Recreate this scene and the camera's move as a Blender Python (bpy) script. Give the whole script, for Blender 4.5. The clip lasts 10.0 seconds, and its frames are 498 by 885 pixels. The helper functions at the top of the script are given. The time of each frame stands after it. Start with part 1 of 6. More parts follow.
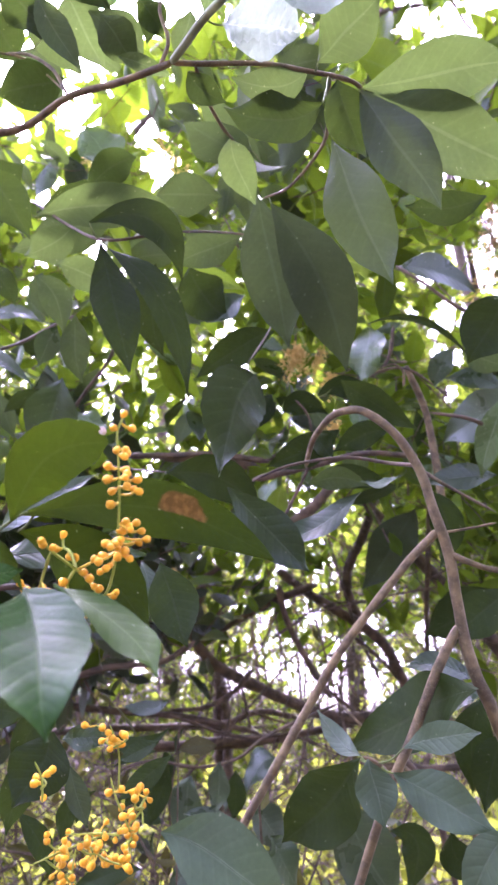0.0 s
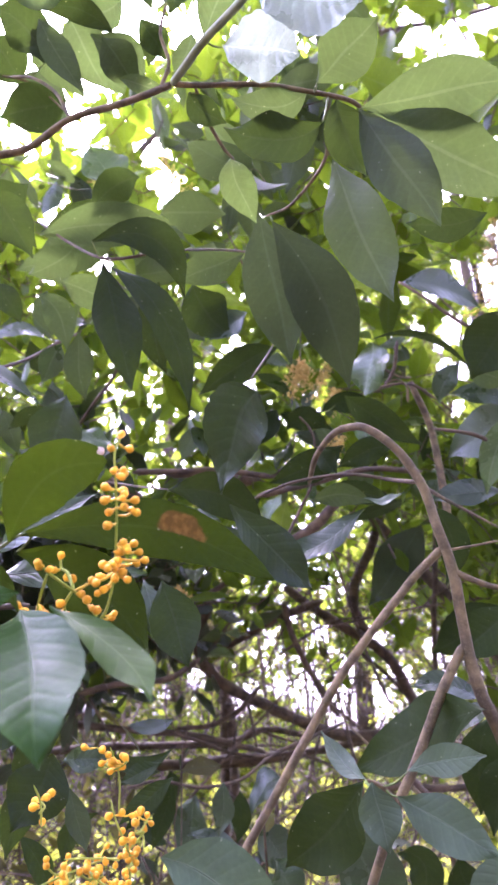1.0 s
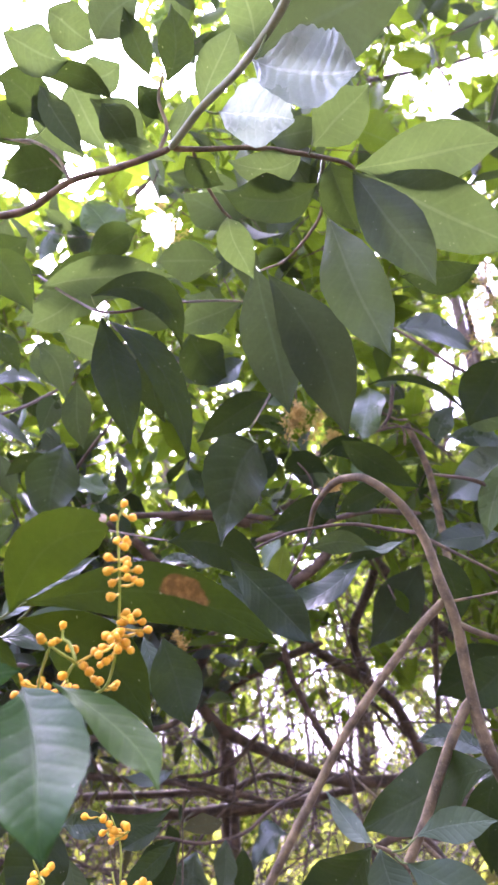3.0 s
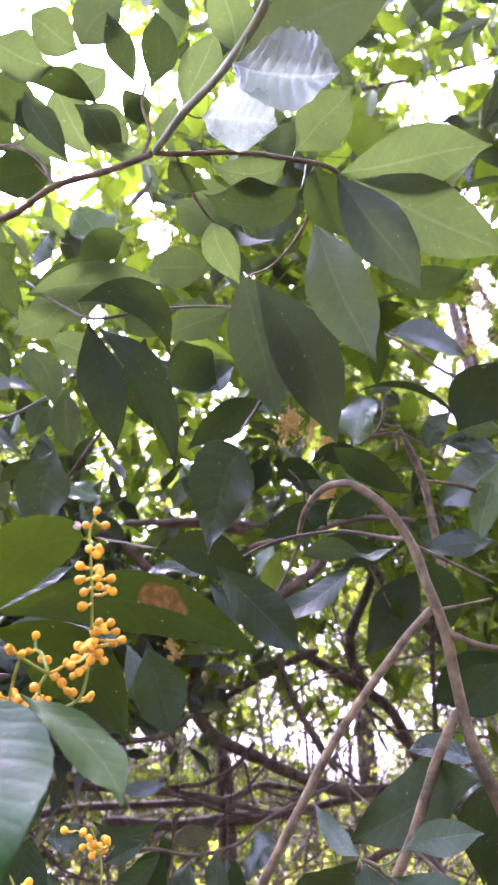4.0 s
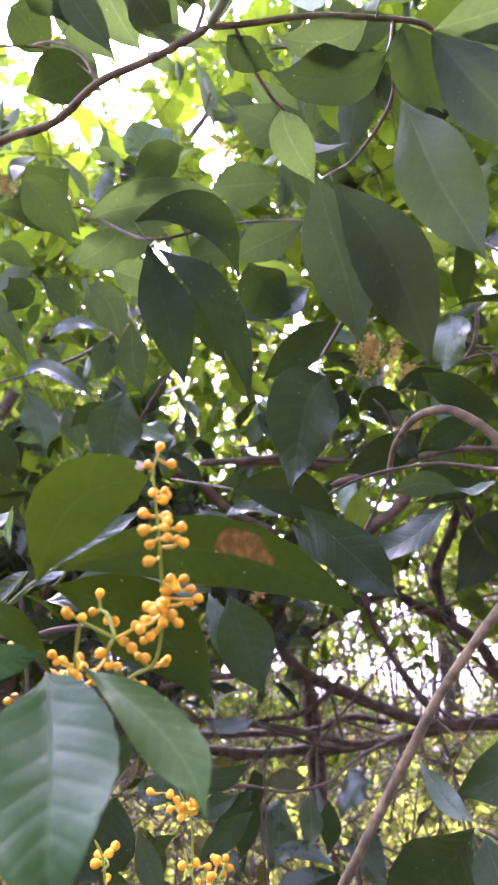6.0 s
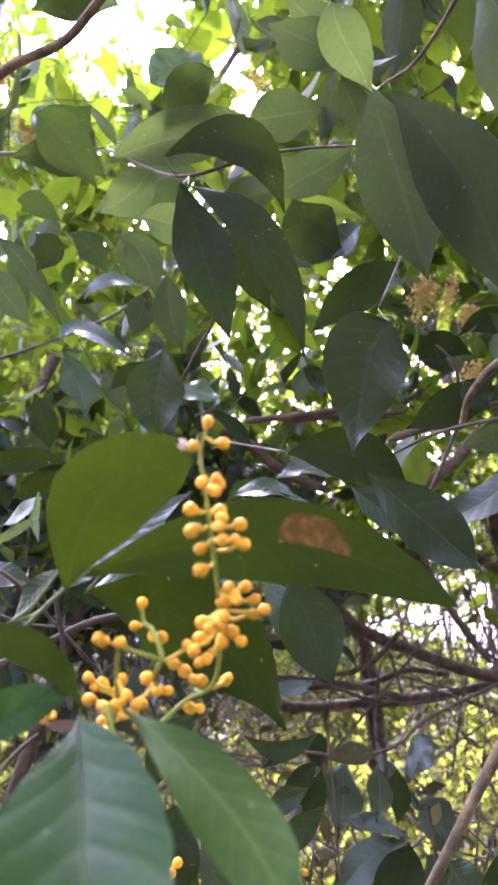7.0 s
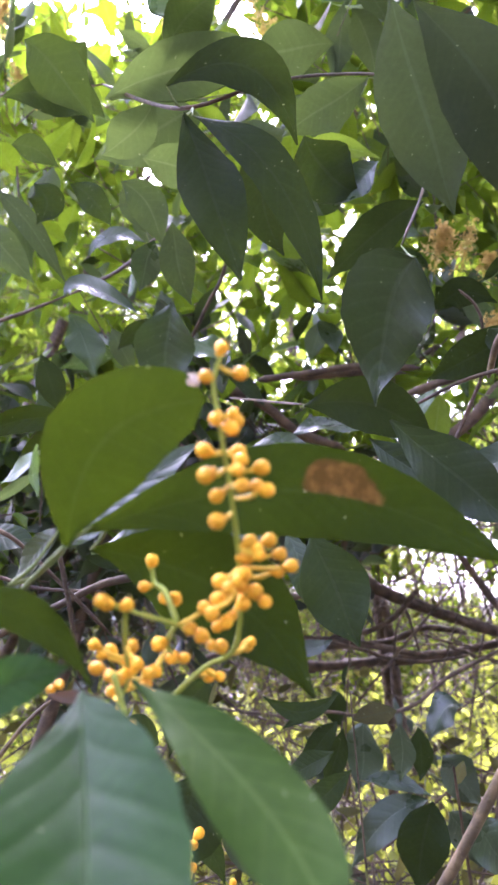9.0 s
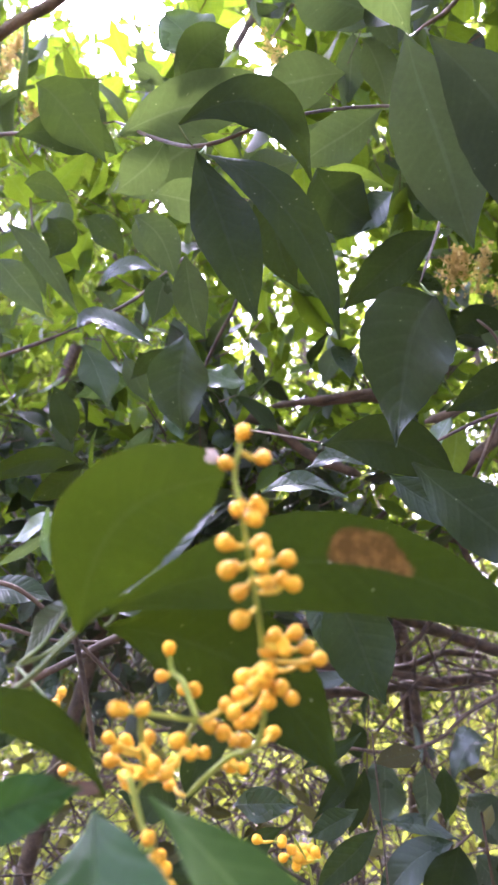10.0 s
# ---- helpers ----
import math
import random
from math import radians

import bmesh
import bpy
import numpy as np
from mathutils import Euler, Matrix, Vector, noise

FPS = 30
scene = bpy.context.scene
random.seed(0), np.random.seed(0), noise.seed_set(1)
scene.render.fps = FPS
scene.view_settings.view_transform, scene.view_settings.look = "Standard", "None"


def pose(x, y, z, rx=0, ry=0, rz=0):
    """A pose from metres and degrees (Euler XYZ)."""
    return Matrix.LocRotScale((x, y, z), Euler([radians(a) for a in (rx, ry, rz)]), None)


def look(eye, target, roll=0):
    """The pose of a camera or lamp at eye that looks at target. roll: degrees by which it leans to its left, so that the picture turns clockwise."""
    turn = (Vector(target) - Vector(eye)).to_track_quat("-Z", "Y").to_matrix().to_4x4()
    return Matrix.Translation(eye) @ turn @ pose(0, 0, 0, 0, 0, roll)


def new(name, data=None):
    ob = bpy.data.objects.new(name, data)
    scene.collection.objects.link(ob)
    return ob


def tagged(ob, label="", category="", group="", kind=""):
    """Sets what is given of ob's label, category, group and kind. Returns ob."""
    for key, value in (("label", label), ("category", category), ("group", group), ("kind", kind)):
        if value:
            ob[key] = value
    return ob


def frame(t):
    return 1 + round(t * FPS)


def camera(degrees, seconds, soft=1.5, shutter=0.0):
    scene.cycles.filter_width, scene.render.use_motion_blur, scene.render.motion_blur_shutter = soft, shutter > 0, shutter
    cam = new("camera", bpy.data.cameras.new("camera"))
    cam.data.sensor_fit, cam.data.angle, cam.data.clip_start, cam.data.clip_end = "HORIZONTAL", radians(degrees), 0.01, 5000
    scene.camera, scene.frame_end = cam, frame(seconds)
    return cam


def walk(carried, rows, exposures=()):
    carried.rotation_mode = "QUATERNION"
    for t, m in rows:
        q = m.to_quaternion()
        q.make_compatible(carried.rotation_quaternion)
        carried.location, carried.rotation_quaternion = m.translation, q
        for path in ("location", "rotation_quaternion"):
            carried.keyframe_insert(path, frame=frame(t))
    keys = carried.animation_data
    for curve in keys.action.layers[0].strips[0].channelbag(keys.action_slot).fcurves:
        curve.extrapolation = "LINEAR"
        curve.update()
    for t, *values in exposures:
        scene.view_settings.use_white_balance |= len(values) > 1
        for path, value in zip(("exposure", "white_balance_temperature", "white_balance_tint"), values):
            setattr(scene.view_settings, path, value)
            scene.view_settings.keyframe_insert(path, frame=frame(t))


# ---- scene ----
cam = camera(41.0, 10.0, soft=2.6)
cam.data.dof.use_dof, cam.data.dof.focus_distance, cam.data.dof.aperture_fstop = True, 0.33, 30.0
PATH = [
    (0, (0.0110, 0.0342, 1.5128), (-0.0400, 1.8729, 2.2991), -1.89),
    (0.5, (0.0150, 0.0328, 1.5145), (-0.0440, 1.8596, 2.3260), -2.04),
    (1, (0.0140, 0.0348, 1.5149), (-0.0550, 1.8545, 2.3413), -1.87),
    (1.5, (0.0130, 0.0340, 1.5188), (-0.0530, 1.8412, 2.3734), -2.19),
    (2, (0.0110, 0.0307, 1.5202), (-0.0450, 1.8243, 2.4027), -2.25),
    (3.5, (0.0150, 0.0296, 1.5261), (-0.0330, 1.7993, 2.4579), -2.99),
    (4, (0.0200, 0.0337, 1.5259), (-0.0260, 1.7991, 2.4640), -3.00),
    (4.5, (0.0190, 0.0407, 1.5263), (-0.0470, 1.8116, 2.4522), -2.88),
    (5, (0.0200, 0.0450, 1.5251), (-0.1000, 1.8339, 2.4107), -2.84),
    (5.5, (0.0170, 0.0614, 1.5303), (-0.2000, 1.8598, 2.3770), -2.45),
    (5.7, (0.0150, 0.0675, 1.5355), (-0.2350, 1.8740, 2.3563), -2.26),
    (6.8, (0.0050, 0.0991, 1.5559), (-0.3710, 1.9438, 2.2334), -2.79),
    (7, (0.0010, 0.1104, 1.5612), (-0.4240, 1.9513, 2.2155), -3.01),
    (7.5, (-0.0030, 0.1227, 1.5605), (-0.4970, 1.9576, 2.1831), -3.33),
    (8, (-0.0040, 0.1190, 1.5588), (-0.5330, 1.9526, 2.1566), -3.85),
    (8.5, (-0.0050, 0.1239, 1.5597), (-0.5400, 1.9619, 2.1401), -3.82),
    (9, (-0.0060, 0.1306, 1.5621), (-0.4790, 1.9932, 2.1156), -3.80),
    (9.5, (-0.0070, 0.1337, 1.5718), (-0.5330, 1.9682, 2.1709), -4.16),
    (10, (-0.0080, 0.1349, 1.5761), (-0.5120, 1.9727, 2.1840), -4.09),
]
walk(cam, [(t, look(eye, target, roll)) for t, eye, target, roll in PATH], exposures=[(0, 4.48, 5400, 51), (5, 4.45, 5400, 51), (7, 4.32, 5400, 45), (10, 4.44, 5400, 42)])

# ---- daylight: a bright hazy sky and a veiled sun ahead, high to the left ----
SUN_UP, SUN_TURN = 57.0, -23.0      # elevation; degrees left (minus) of straight ahead (+y)
world = bpy.data.worlds.new("sky")
scene.world = world
world.use_nodes = True
wn = world.node_tree.nodes
sky = wn.new("ShaderNodeTexSky")
sky.sky_type, sky.sun_disc = "NISHITA", False
sky.sun_elevation, sky.sun_rotation = radians(SUN_UP), radians(SUN_TURN)
sky.air_density, sky.dust_density, sky.ozone_density = 1.0, 6.0, 1.0
haze = wn.new("ShaderNodeHueSaturation")
haze.inputs["Saturation"].default_value = 0.5
world.node_tree.links.new(sky.outputs[0], haze.inputs["Color"])
world.node_tree.links.new(haze.outputs[0], wn["Background"].inputs[0])
wn["Background"].inputs[1].default_value = 0.15
sun = new("sun", bpy.data.lights.new("sun", "SUN"))
sun.data.energy, sun.data.angle, sun.data.color = 1.2, radians(10.0), (1.0, 0.95, 0.86)
a, h = radians(SUN_TURN), radians(SUN_UP)
sun.matrix_world = look((0, 0, 8), (-math.sin(a) * math.cos(h), -math.cos(a) * math.cos(h), 8 - math.sin(h)))


# ---- materials ----
class Nodes:
    """A short way to write node trees."""

    def __init__(self, name):
        self.mat = bpy.data.materials.new(name)
        self.mat.use_nodes = True
        self.tree = self.mat.node_tree
        self.bsdf = self.tree.nodes["Principled BSDF"]
        self.out = self.tree.nodes["Material Output"]

    def put(self, socket, value):
        if isinstance(value, bpy.types.NodeSocket):
            self.tree.links.new(value, socket)
        elif value is not None:
            socket.default_value = value

    def add(self, kind, **inputs):
        node = self.tree.nodes.new(kind)
        for key, value in inputs.items():
            self.put(node.inputs[key.replace("_", " ")], value)
        return node

    def math(self, op, a, b=None, c=None):
        node = self.tree.nodes.new("ShaderNodeMath")
        node.operation = op
        for socket, value in zip(node.inputs, (a, b, c)):
            self.put(socket, value)
        return node.outputs[0]

    def ramp(self, value, lo, hi, to_lo=0.0, to_hi=1.0):
        node = self.tree.nodes.new("ShaderNodeMapRange")
        node.interpolation_type = "SMOOTHSTEP"
        for socket, v in zip(node.inputs, (value, lo, hi, to_lo, to_hi)):
            self.put(socket, v)
        return node.outputs[0]

    def mix(self, fac, a, b, blend="MIX"):
        node = self.tree.nodes.new("ShaderNodeMixRGB")
        node.blend_type = blend
        for socket, v in zip(node.inputs, (fac, a, b)):
            self.put(socket, v)
        return node.outputs[0]

    def noise(self, scale, detail=4.0, coords=None, rough=0.55):
        node = self.add("ShaderNodeTexNoise", Scale=scale, Detail=detail, Roughness=rough)
        if coords is None:
            coords = self.add("ShaderNodeNewGeometry").outputs["Position"]
        self.put(node.inputs["Vector"], coords)
        return node.outputs["Fac"]


def rgb(r, g, b):
    return (r, g, b, 1.0)


def leaf_material(name, blade, through_light, rib, rough, thin, island=False, spot=False, relief=0.5, spec=0.5):
    """A leaf: a green blade with midrib and side veins laid out along its UVs, letting some light through."""
    n = Nodes(name)
    uv = n.add("ShaderNodeSeparateXYZ", Vector=n.add("ShaderNodeTexCoord").outputs["UV"])
    u, v = uv.outputs[0], uv.outputs[1]
    if island:
        chance = n.add("ShaderNodeNewGeometry").outputs["Random Per Island"]
    else:
        chance = n.add("ShaderNodeObjectInfo").outputs["Random"]
    across = n.math("ABSOLUTE", n.math("MULTIPLY_ADD", v, 2.0, -1.0))
    midrib = n.ramp(across, 0.025, 0.075, 1.0, 0.0)
    phase = n.math("MULTIPLY", n.math("MULTIPLY_ADD", across, -0.16, u), 60.0)
    wave = n.math("MULTIPLY_ADD", n.math("COSINE", phase), 0.5, 0.5)
    veins = n.math("MULTIPLY", n.math("POWER", wave, 14.0), n.ramp(across, 0.75, 0.98, 1.0, 0.0))
    blotch, grain = n.noise(38.0, 3.0), n.noise(420.0, 4.0)
    tone = n.math("MULTIPLY_ADD", chance, 0.9 if island else 0.4, 0.5 if island else 0.78)
    tone = n.math("MULTIPLY", tone, n.math("MULTIPLY_ADD", blotch, 0.5, 0.72))
    tone = n.math("MULTIPLY", tone, n.math("MULTIPLY_ADD", grain, 0.35, 0.82))
    colour = n.mix(n.math("MULTIPLY", veins, 0.22), blade, rib)
    colour = n.mix(n.math("MULTIPLY", midrib, 0.65), colour, rib)
    shade = n.add("ShaderNodeCombineXYZ", X=tone, Y=tone, Z=tone).outputs[0]
    colour = n.mix(1.0, colour, shade, "MULTIPLY")
    glow = n.mix(1.0, n.mix(n.math("MULTIPLY", midrib, 0.5), through_light, rib), shade, "MULTIPLY")
    specks = n.ramp(n.noise(420.0, 1.0), 0.765, 0.79)
    colour = n.mix(n.math("MULTIPLY", specks, 0.35), colour, rgb(0.42, 0.40, 0.30))
    if spot:
        du = n.math("MULTIPLY", n.math("SUBTRACT", u, 0.59), 9.5)
        dv = n.math("MULTIPLY", n.math("SUBTRACT", v, 0.45), 2.9)
        far = n.math("POWER", n.math("ADD", n.math("POWER", n.math("ABSOLUTE", du), 2.0), n.math("POWER", n.math("ABSOLUTE", dv), 2.0)), 0.5)
        far = n.math("ADD", far, n.math("MULTIPLY_ADD", n.noise(110.0, 5.0), 0.8, -0.4))
        mark = n.math("MULTIPLY", n.ramp(far, 0.85, 1.05, 0.85, 0.0), n.ramp(n.math("MULTIPLY_ADD", n.noise(160.0, 3.0), 0.08, v), 0.53, 0.58, 1.0, 0.0))
        brown = n.mix(n.ramp(n.noise(230.0, 5.0), 0.4, 0.65), rgb(0.075, 0.036, 0.009), rgb(0.150, 0.078, 0.019))
        colour = n.mix(mark, colour, brown)
        glow = n.mix(mark, glow, n.mix(0.5, brown, rgb(0.10, 0.048, 0.012)))
    height = n.math("ADD", n.math("MULTIPLY", n.math("POWER", wave, 3.0), -0.35), n.math("MULTIPLY", midrib, -0.3))
    height = n.math("ADD", height, n.math("MULTIPLY", grain, 0.5))
    bump = n.add("ShaderNodeBump", Strength=relief, Distance=0.0005, Height=height).outputs[0]
    n.put(n.bsdf.inputs["Base Color"], colour)
    n.put(n.bsdf.inputs["Roughness"], n.math("MULTIPLY_ADD", blotch, 0.3, rough - 0.15))
    n.put(n.bsdf.inputs["Specular IOR Level"], spec)
    n.put(n.bsdf.inputs["Normal"], bump)
    glass = n.add("ShaderNodeBsdfTranslucent", Color=glow)
    both = n.add("ShaderNodeMixShader", Fac=thin)
    n.tree.links.new(n.bsdf.outputs[0], both.inputs[1])
    n.tree.links.new(glass.outputs[0], both.inputs[2])
    n.tree.links.new(both.outputs[0], n.out.inputs["Surface"])
    return n.mat


def bark_material(name, dark, light, scale=90.0):
    n = Nodes(name)
    where = n.add("ShaderNodeNewGeometry").outputs["Position"]
    coarse, fine = n.noise(scale, 5.0, where), n.noise(scale * 9, 4.0, where)
    colour = n.mix(n.ramp(coarse, 0.35, 0.68), dark, light)
    colour = n.mix(n.ramp(fine, 0.55, 0.75, 0.0, 0.25), colour, rgb(0.30, 0.245, 0.16))
    height = n.math("ADD", n.math("MULTIPLY", coarse, 1.0), n.math("MULTIPLY", fine, 0.5))
    n.put(n.bsdf.inputs["Base Color"], colour)
    n.put(n.bsdf.inputs["Roughness"], 0.8)
    n.put(n.bsdf.inputs["Normal"], n.add("ShaderNodeBump", Strength=0.6, Distance=0.0015, Height=height).outputs[0])
    return n.mat


def plain_material(name, one, two, rough, scale, thin=0.0, glow=None, relief=0.3):
    n = Nodes(name)
    patch = n.noise(scale, 4.0)
    colour = n.mix(n.ramp(patch, 0.3, 0.7), one, two)
    tone = n.math("MULTIPLY_ADD", n.add("ShaderNodeObjectInfo").outputs["Random"], 0.4, 0.8)
    colour = n.mix(1.0, colour, n.add("ShaderNodeCombineXYZ", X=tone, Y=tone, Z=tone).outputs[0], "MULTIPLY")
    n.put(n.bsdf.inputs["Base Color"], colour)
    n.put(n.bsdf.inputs["Roughness"], rough)
    n.put(n.bsdf.inputs["Specular IOR Level"], 0.25)
    n.put(n.bsdf.inputs["Normal"], n.add("ShaderNodeBump", Strength=relief, Distance=0.0004, Height=patch).outputs[0])
    if thin:
        glass = n.add("ShaderNodeBsdfTranslucent", Color=glow)
        both = n.add("ShaderNodeMixShader", Fac=thin)
        n.tree.links.new(n.bsdf.outputs[0], both.inputs[1])
        n.tree.links.new(glass.outputs[0], both.inputs[2])
        n.tree.links.new(both.outputs[0], n.out.inputs["Surface"])
    return n.mat


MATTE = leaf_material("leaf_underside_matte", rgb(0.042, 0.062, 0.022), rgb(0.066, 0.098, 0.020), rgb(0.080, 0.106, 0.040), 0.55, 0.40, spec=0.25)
SPOTTED = leaf_material("leaf_brown_spot", rgb(0.015, 0.026, 0.002), rgb(0.028, 0.045, 0.0015), rgb(0.024, 0.038, 0.005), 0.65, 0.36, spot=True, spec=0.1)
OLIVE = leaf_material("leaf_thick_olive", rgb(0.015, 0.026, 0.002), rgb(0.028, 0.045, 0.0015), rgb(0.024, 0.038, 0.005), 0.65, 0.36, spec=0.1)
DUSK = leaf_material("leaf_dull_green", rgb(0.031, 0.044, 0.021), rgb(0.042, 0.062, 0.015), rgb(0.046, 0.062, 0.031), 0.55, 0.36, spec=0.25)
DEEP = leaf_material("leaf_deep_green", rgb(0.022, 0.032, 0.014), rgb(0.05, 0.08, 0.01), rgb(0.05, 0.065, 0.035), 0.32, 0.2, island=True, relief=0.0, spec=0.5)
BROAD = leaf_material("leaf_broad_green", rgb(0.021, 0.056, 0.010), rgb(0.045, 0.095, 0.012), rgb(0.055, 0.10, 0.03), 0.38, 0.2, relief=0.6, spec=0.10)
SATIN = leaf_material("leaf_satin_dark", rgb(0.018, 0.029, 0.014), rgb(0.045, 0.08, 0.012), rgb(0.034, 0.050, 0.026), 0.36, 0.15, relief=0.7, spec=0.25)
SMOOTH = leaf_material("leaf_smooth_green", rgb(0.026, 0.052, 0.008), rgb(0.055, 0.11, 0.010), rgb(0.06, 0.10, 0.022), 0.5, 0.25, relief=0.3, spec=0.05)
SHEEN = leaf_material("leaf_soft_sheen", rgb(0.054, 0.080, 0.046), rgb(0.06, 0.10, 0.026), rgb(0.085, 0.115, 0.07), 0.5, 0.2, relief=0.5, spec=0.3)
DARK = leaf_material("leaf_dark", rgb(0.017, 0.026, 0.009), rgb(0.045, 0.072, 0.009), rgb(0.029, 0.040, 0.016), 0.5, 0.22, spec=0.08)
GLOSSY = leaf_material("leaf_glossy_top", rgb(0.024, 0.038, 0.020), rgb(0.055, 0.10, 0.016), rgb(0.05, 0.072, 0.038), 0.30, 0.18, relief=0.65, spec=0.5)
PALE = leaf_material("leaf_pale_gloss", rgb(0.055, 0.085, 0.04), rgb(0.12, 0.2, 0.03), rgb(0.13, 0.17, 0.10), 0.28, 0.2, relief=0.4, spec=0.4)
# the pale base and rib colours stand in for bright light on the blade
GLARE = leaf_material("leaf_painted_shine", rgb(0.26, 0.30, 0.25), rgb(0.22, 0.27, 0.20), rgb(0.42, 0.46, 0.40), 0.28, 0.32, relief=1.0, spec=0.7)
YOUNG = leaf_material("leaf_young", rgb(0.08, 0.125, 0.016), rgb(0.17, 0.24, 0.016), rgb(0.15, 0.21, 0.05), 0.45, 0.5, spec=0.25)
BUSH = leaf_material("leaf_bush", rgb(0.040, 0.070, 0.012), rgb(0.175, 0.26, 0.008), rgb(0.10, 0.15, 0.035), 0.5, 0.42, island=True, spec=0.04)
BUSH_ONE = leaf_material("leaf_shrub", rgb(0.040, 0.070, 0.012), rgb(0.175, 0.26, 0.008), rgb(0.10, 0.15, 0.035), 0.45, 0.42, spec=0.08)
FAR = leaf_material("leaf_far", rgb(0.05, 0.08, 0.010), rgb(0.20, 0.26, 0.016), rgb(0.12, 0.18, 0.05), 0.7, 0.5, island=True, relief=0.0, spec=0.03)
TANGLE = leaf_material("leaf_thicket", rgb(0.050, 0.047, 0.018), rgb(0.15, 0.14, 0.025), rgb(0.08, 0.09, 0.035), 0.6, 0.4, island=True, relief=0.0, spec=0.12)
LOW = leaf_material("leaf_low_yellow_green", rgb(0.06, 0.07, 0.010), rgb(0.46, 0.50, 0.055), rgb(0.2, 0.24, 0.05), 0.6, 0.55, island=True, relief=0.0, spec=0.12)
BARK = bark_material("bark_brown", rgb(0.052, 0.034, 0.014), rgb(0.155, 0.108, 0.050))
TWIG = bark_material("bark_twig", rgb(0.035, 0.022, 0.015), rgb(0.095, 0.062, 0.044), 60.0)
DARKBARK = bark_material("bark_dark", rgb(0.030, 0.018, 0.009), rgb(0.088, 0.054, 0.029), 45.0)
BUD = plain_material("bud_orange_yellow", rgb(0.58, 0.262, 0.003), rgb(0.68, 0.35, 0.006), 0.55, 500.0)
BUD_TIP = plain_material("bud_tip", rgb(0.52, 0.22, 0.012), rgb(0.60, 0.28, 0.02), 0.7, 500.0)
NECK = plain_material("bud_stalk", rgb(0.50, 0.33, 0.02), rgb(0.62, 0.40, 0.03), 0.5, 300.0)
DRY = plain_material("dry_flower", rgb(0.33, 0.20, 0.05), rgb(0.52, 0.36, 0.11), 0.7, 300.0, 0.4, rgb(0.58, 0.43, 0.14))
STALK = plain_material("stalk_green", rgb(0.24, 0.28, 0.04), rgb(0.34, 0.36, 0.07), 0.5, 200.0, 0.3, rgb(0.36, 0.42, 0.05))
PETIOLE = plain_material("leaf_stalk", rgb(0.065, 0.095, 0.02), rgb(0.11, 0.13, 0.035), 0.5, 200.0)
GREEN_WOOD = plain_material("young_green_wood", rgb(0.15, 0.17, 0.085), rgb(0.24, 0.26, 0.14), 0.5, 120.0)
DEAD = leaf_material("leaf_dead_brown", rgb(0.085, 0.048, 0.028), rgb(0.12, 0.06, 0.025), rgb(0.11, 0.07, 0.045), 0.6, 0.2)
TORN = plain_material("torn_tip", rgb(0.30, 0.22, 0.17), rgb(0.42, 0.33, 0.27), 0.6, 400.0)
SOIL = bark_material("leaf_litter_soil", rgb(0.030, 0.021, 0.013), rgb(0.10, 0.066, 0.036), 9.0)


# ---- builders ----
STEMS = {}


def mesh_object(name, verts, faces, material, parent=None, uvs=None, smooth=True):
    me = bpy.data.meshes.new(name)
    me.from_pydata(verts, [], faces)
    if uvs is not None:
        layer = me.uv_layers.new(name="UVMap")
        index = np.empty(len(me.loops), dtype=np.int32)
        me.loops.foreach_get("vertex_index", index)
        layer.data.foreach_set("uv", np.asarray(uvs, dtype=np.float32)[index].ravel())
    if smooth:
        me.polygons.foreach_set("use_smooth", np.ones(len(me.polygons), dtype=bool))
    me.materials.append(material)
    ob = new(name, me)
    ob.parent = parent
    return ob


def thing(name, label, category, group="", kind=""):
    return tagged(new(name), label, category, group, kind)


def smooth_line(points, steps=5):
    """A Catmull-Rom line through the points."""
    p = [Vector(q) for q in points]
    if len(p) == 2:
        return [p[0].lerp(p[1], i / steps) for i in range(steps + 1)]
    p = [2 * p[0] - p[1]] + p + [2 * p[-1] - p[-2]]
    line = []
    for a, b, c, d in zip(p, p[1:], p[2:], p[3:]):
        for i in range(steps):
            t = i / steps
            line.append(0.5 * (2 * b + (c - a) * t + (2 * a - 5 * b + 4 * c - d) * t * t + (3 * b - a - 3 * c + d) * t ** 3))
    return line + [p[-2]]


def tube_data(line, r0, r1, sides=8, lumps=0.12, first=0):
    verts, faces = [], []
    count = len(line)
    for i, p in enumerate(line):
        along = (line[min(i + 1, count - 1)] - line[max(i - 1, 0)]).normalized()
        side = along.cross(Vector((0.31, 0.77, 0.55))).normalized()
        up = along.cross(side)
        r = (r0 + (r1 - r0) * i / (count - 1)) * (0.45 if i in (0, count - 1) else 1.0)
        for k in range(sides):
            ang = 2 * math.pi * k / sides
            swell = 1 + lumps * noise.noise(Vector((p.x * 60 + k, p.y * 60, p.z * 60)))
            verts.append(p + (side * math.cos(ang) + up * math.sin(ang)) * r * swell)
        if i:
            a, b = first + (i - 1) * sides, first + i * sides
            faces += [(a + k, a + (k + 1) % sides, b + (k + 1) % sides, b + k) for k in range(sides)]
    faces.append(tuple(first + k for k in reversed(range(sides))))
    faces.append(tuple(first + (count - 1) * sides + k for k in range(sides)))
    return verts, faces


def stem(branch, name, r0, r1, material, *points):
    line = smooth_line(points)
    STEMS.setdefault(branch.name, []).extend(line)
    verts, faces = tube_data(line, r0, r1)
    return mesh_object(name, verts, faces, material, branch)


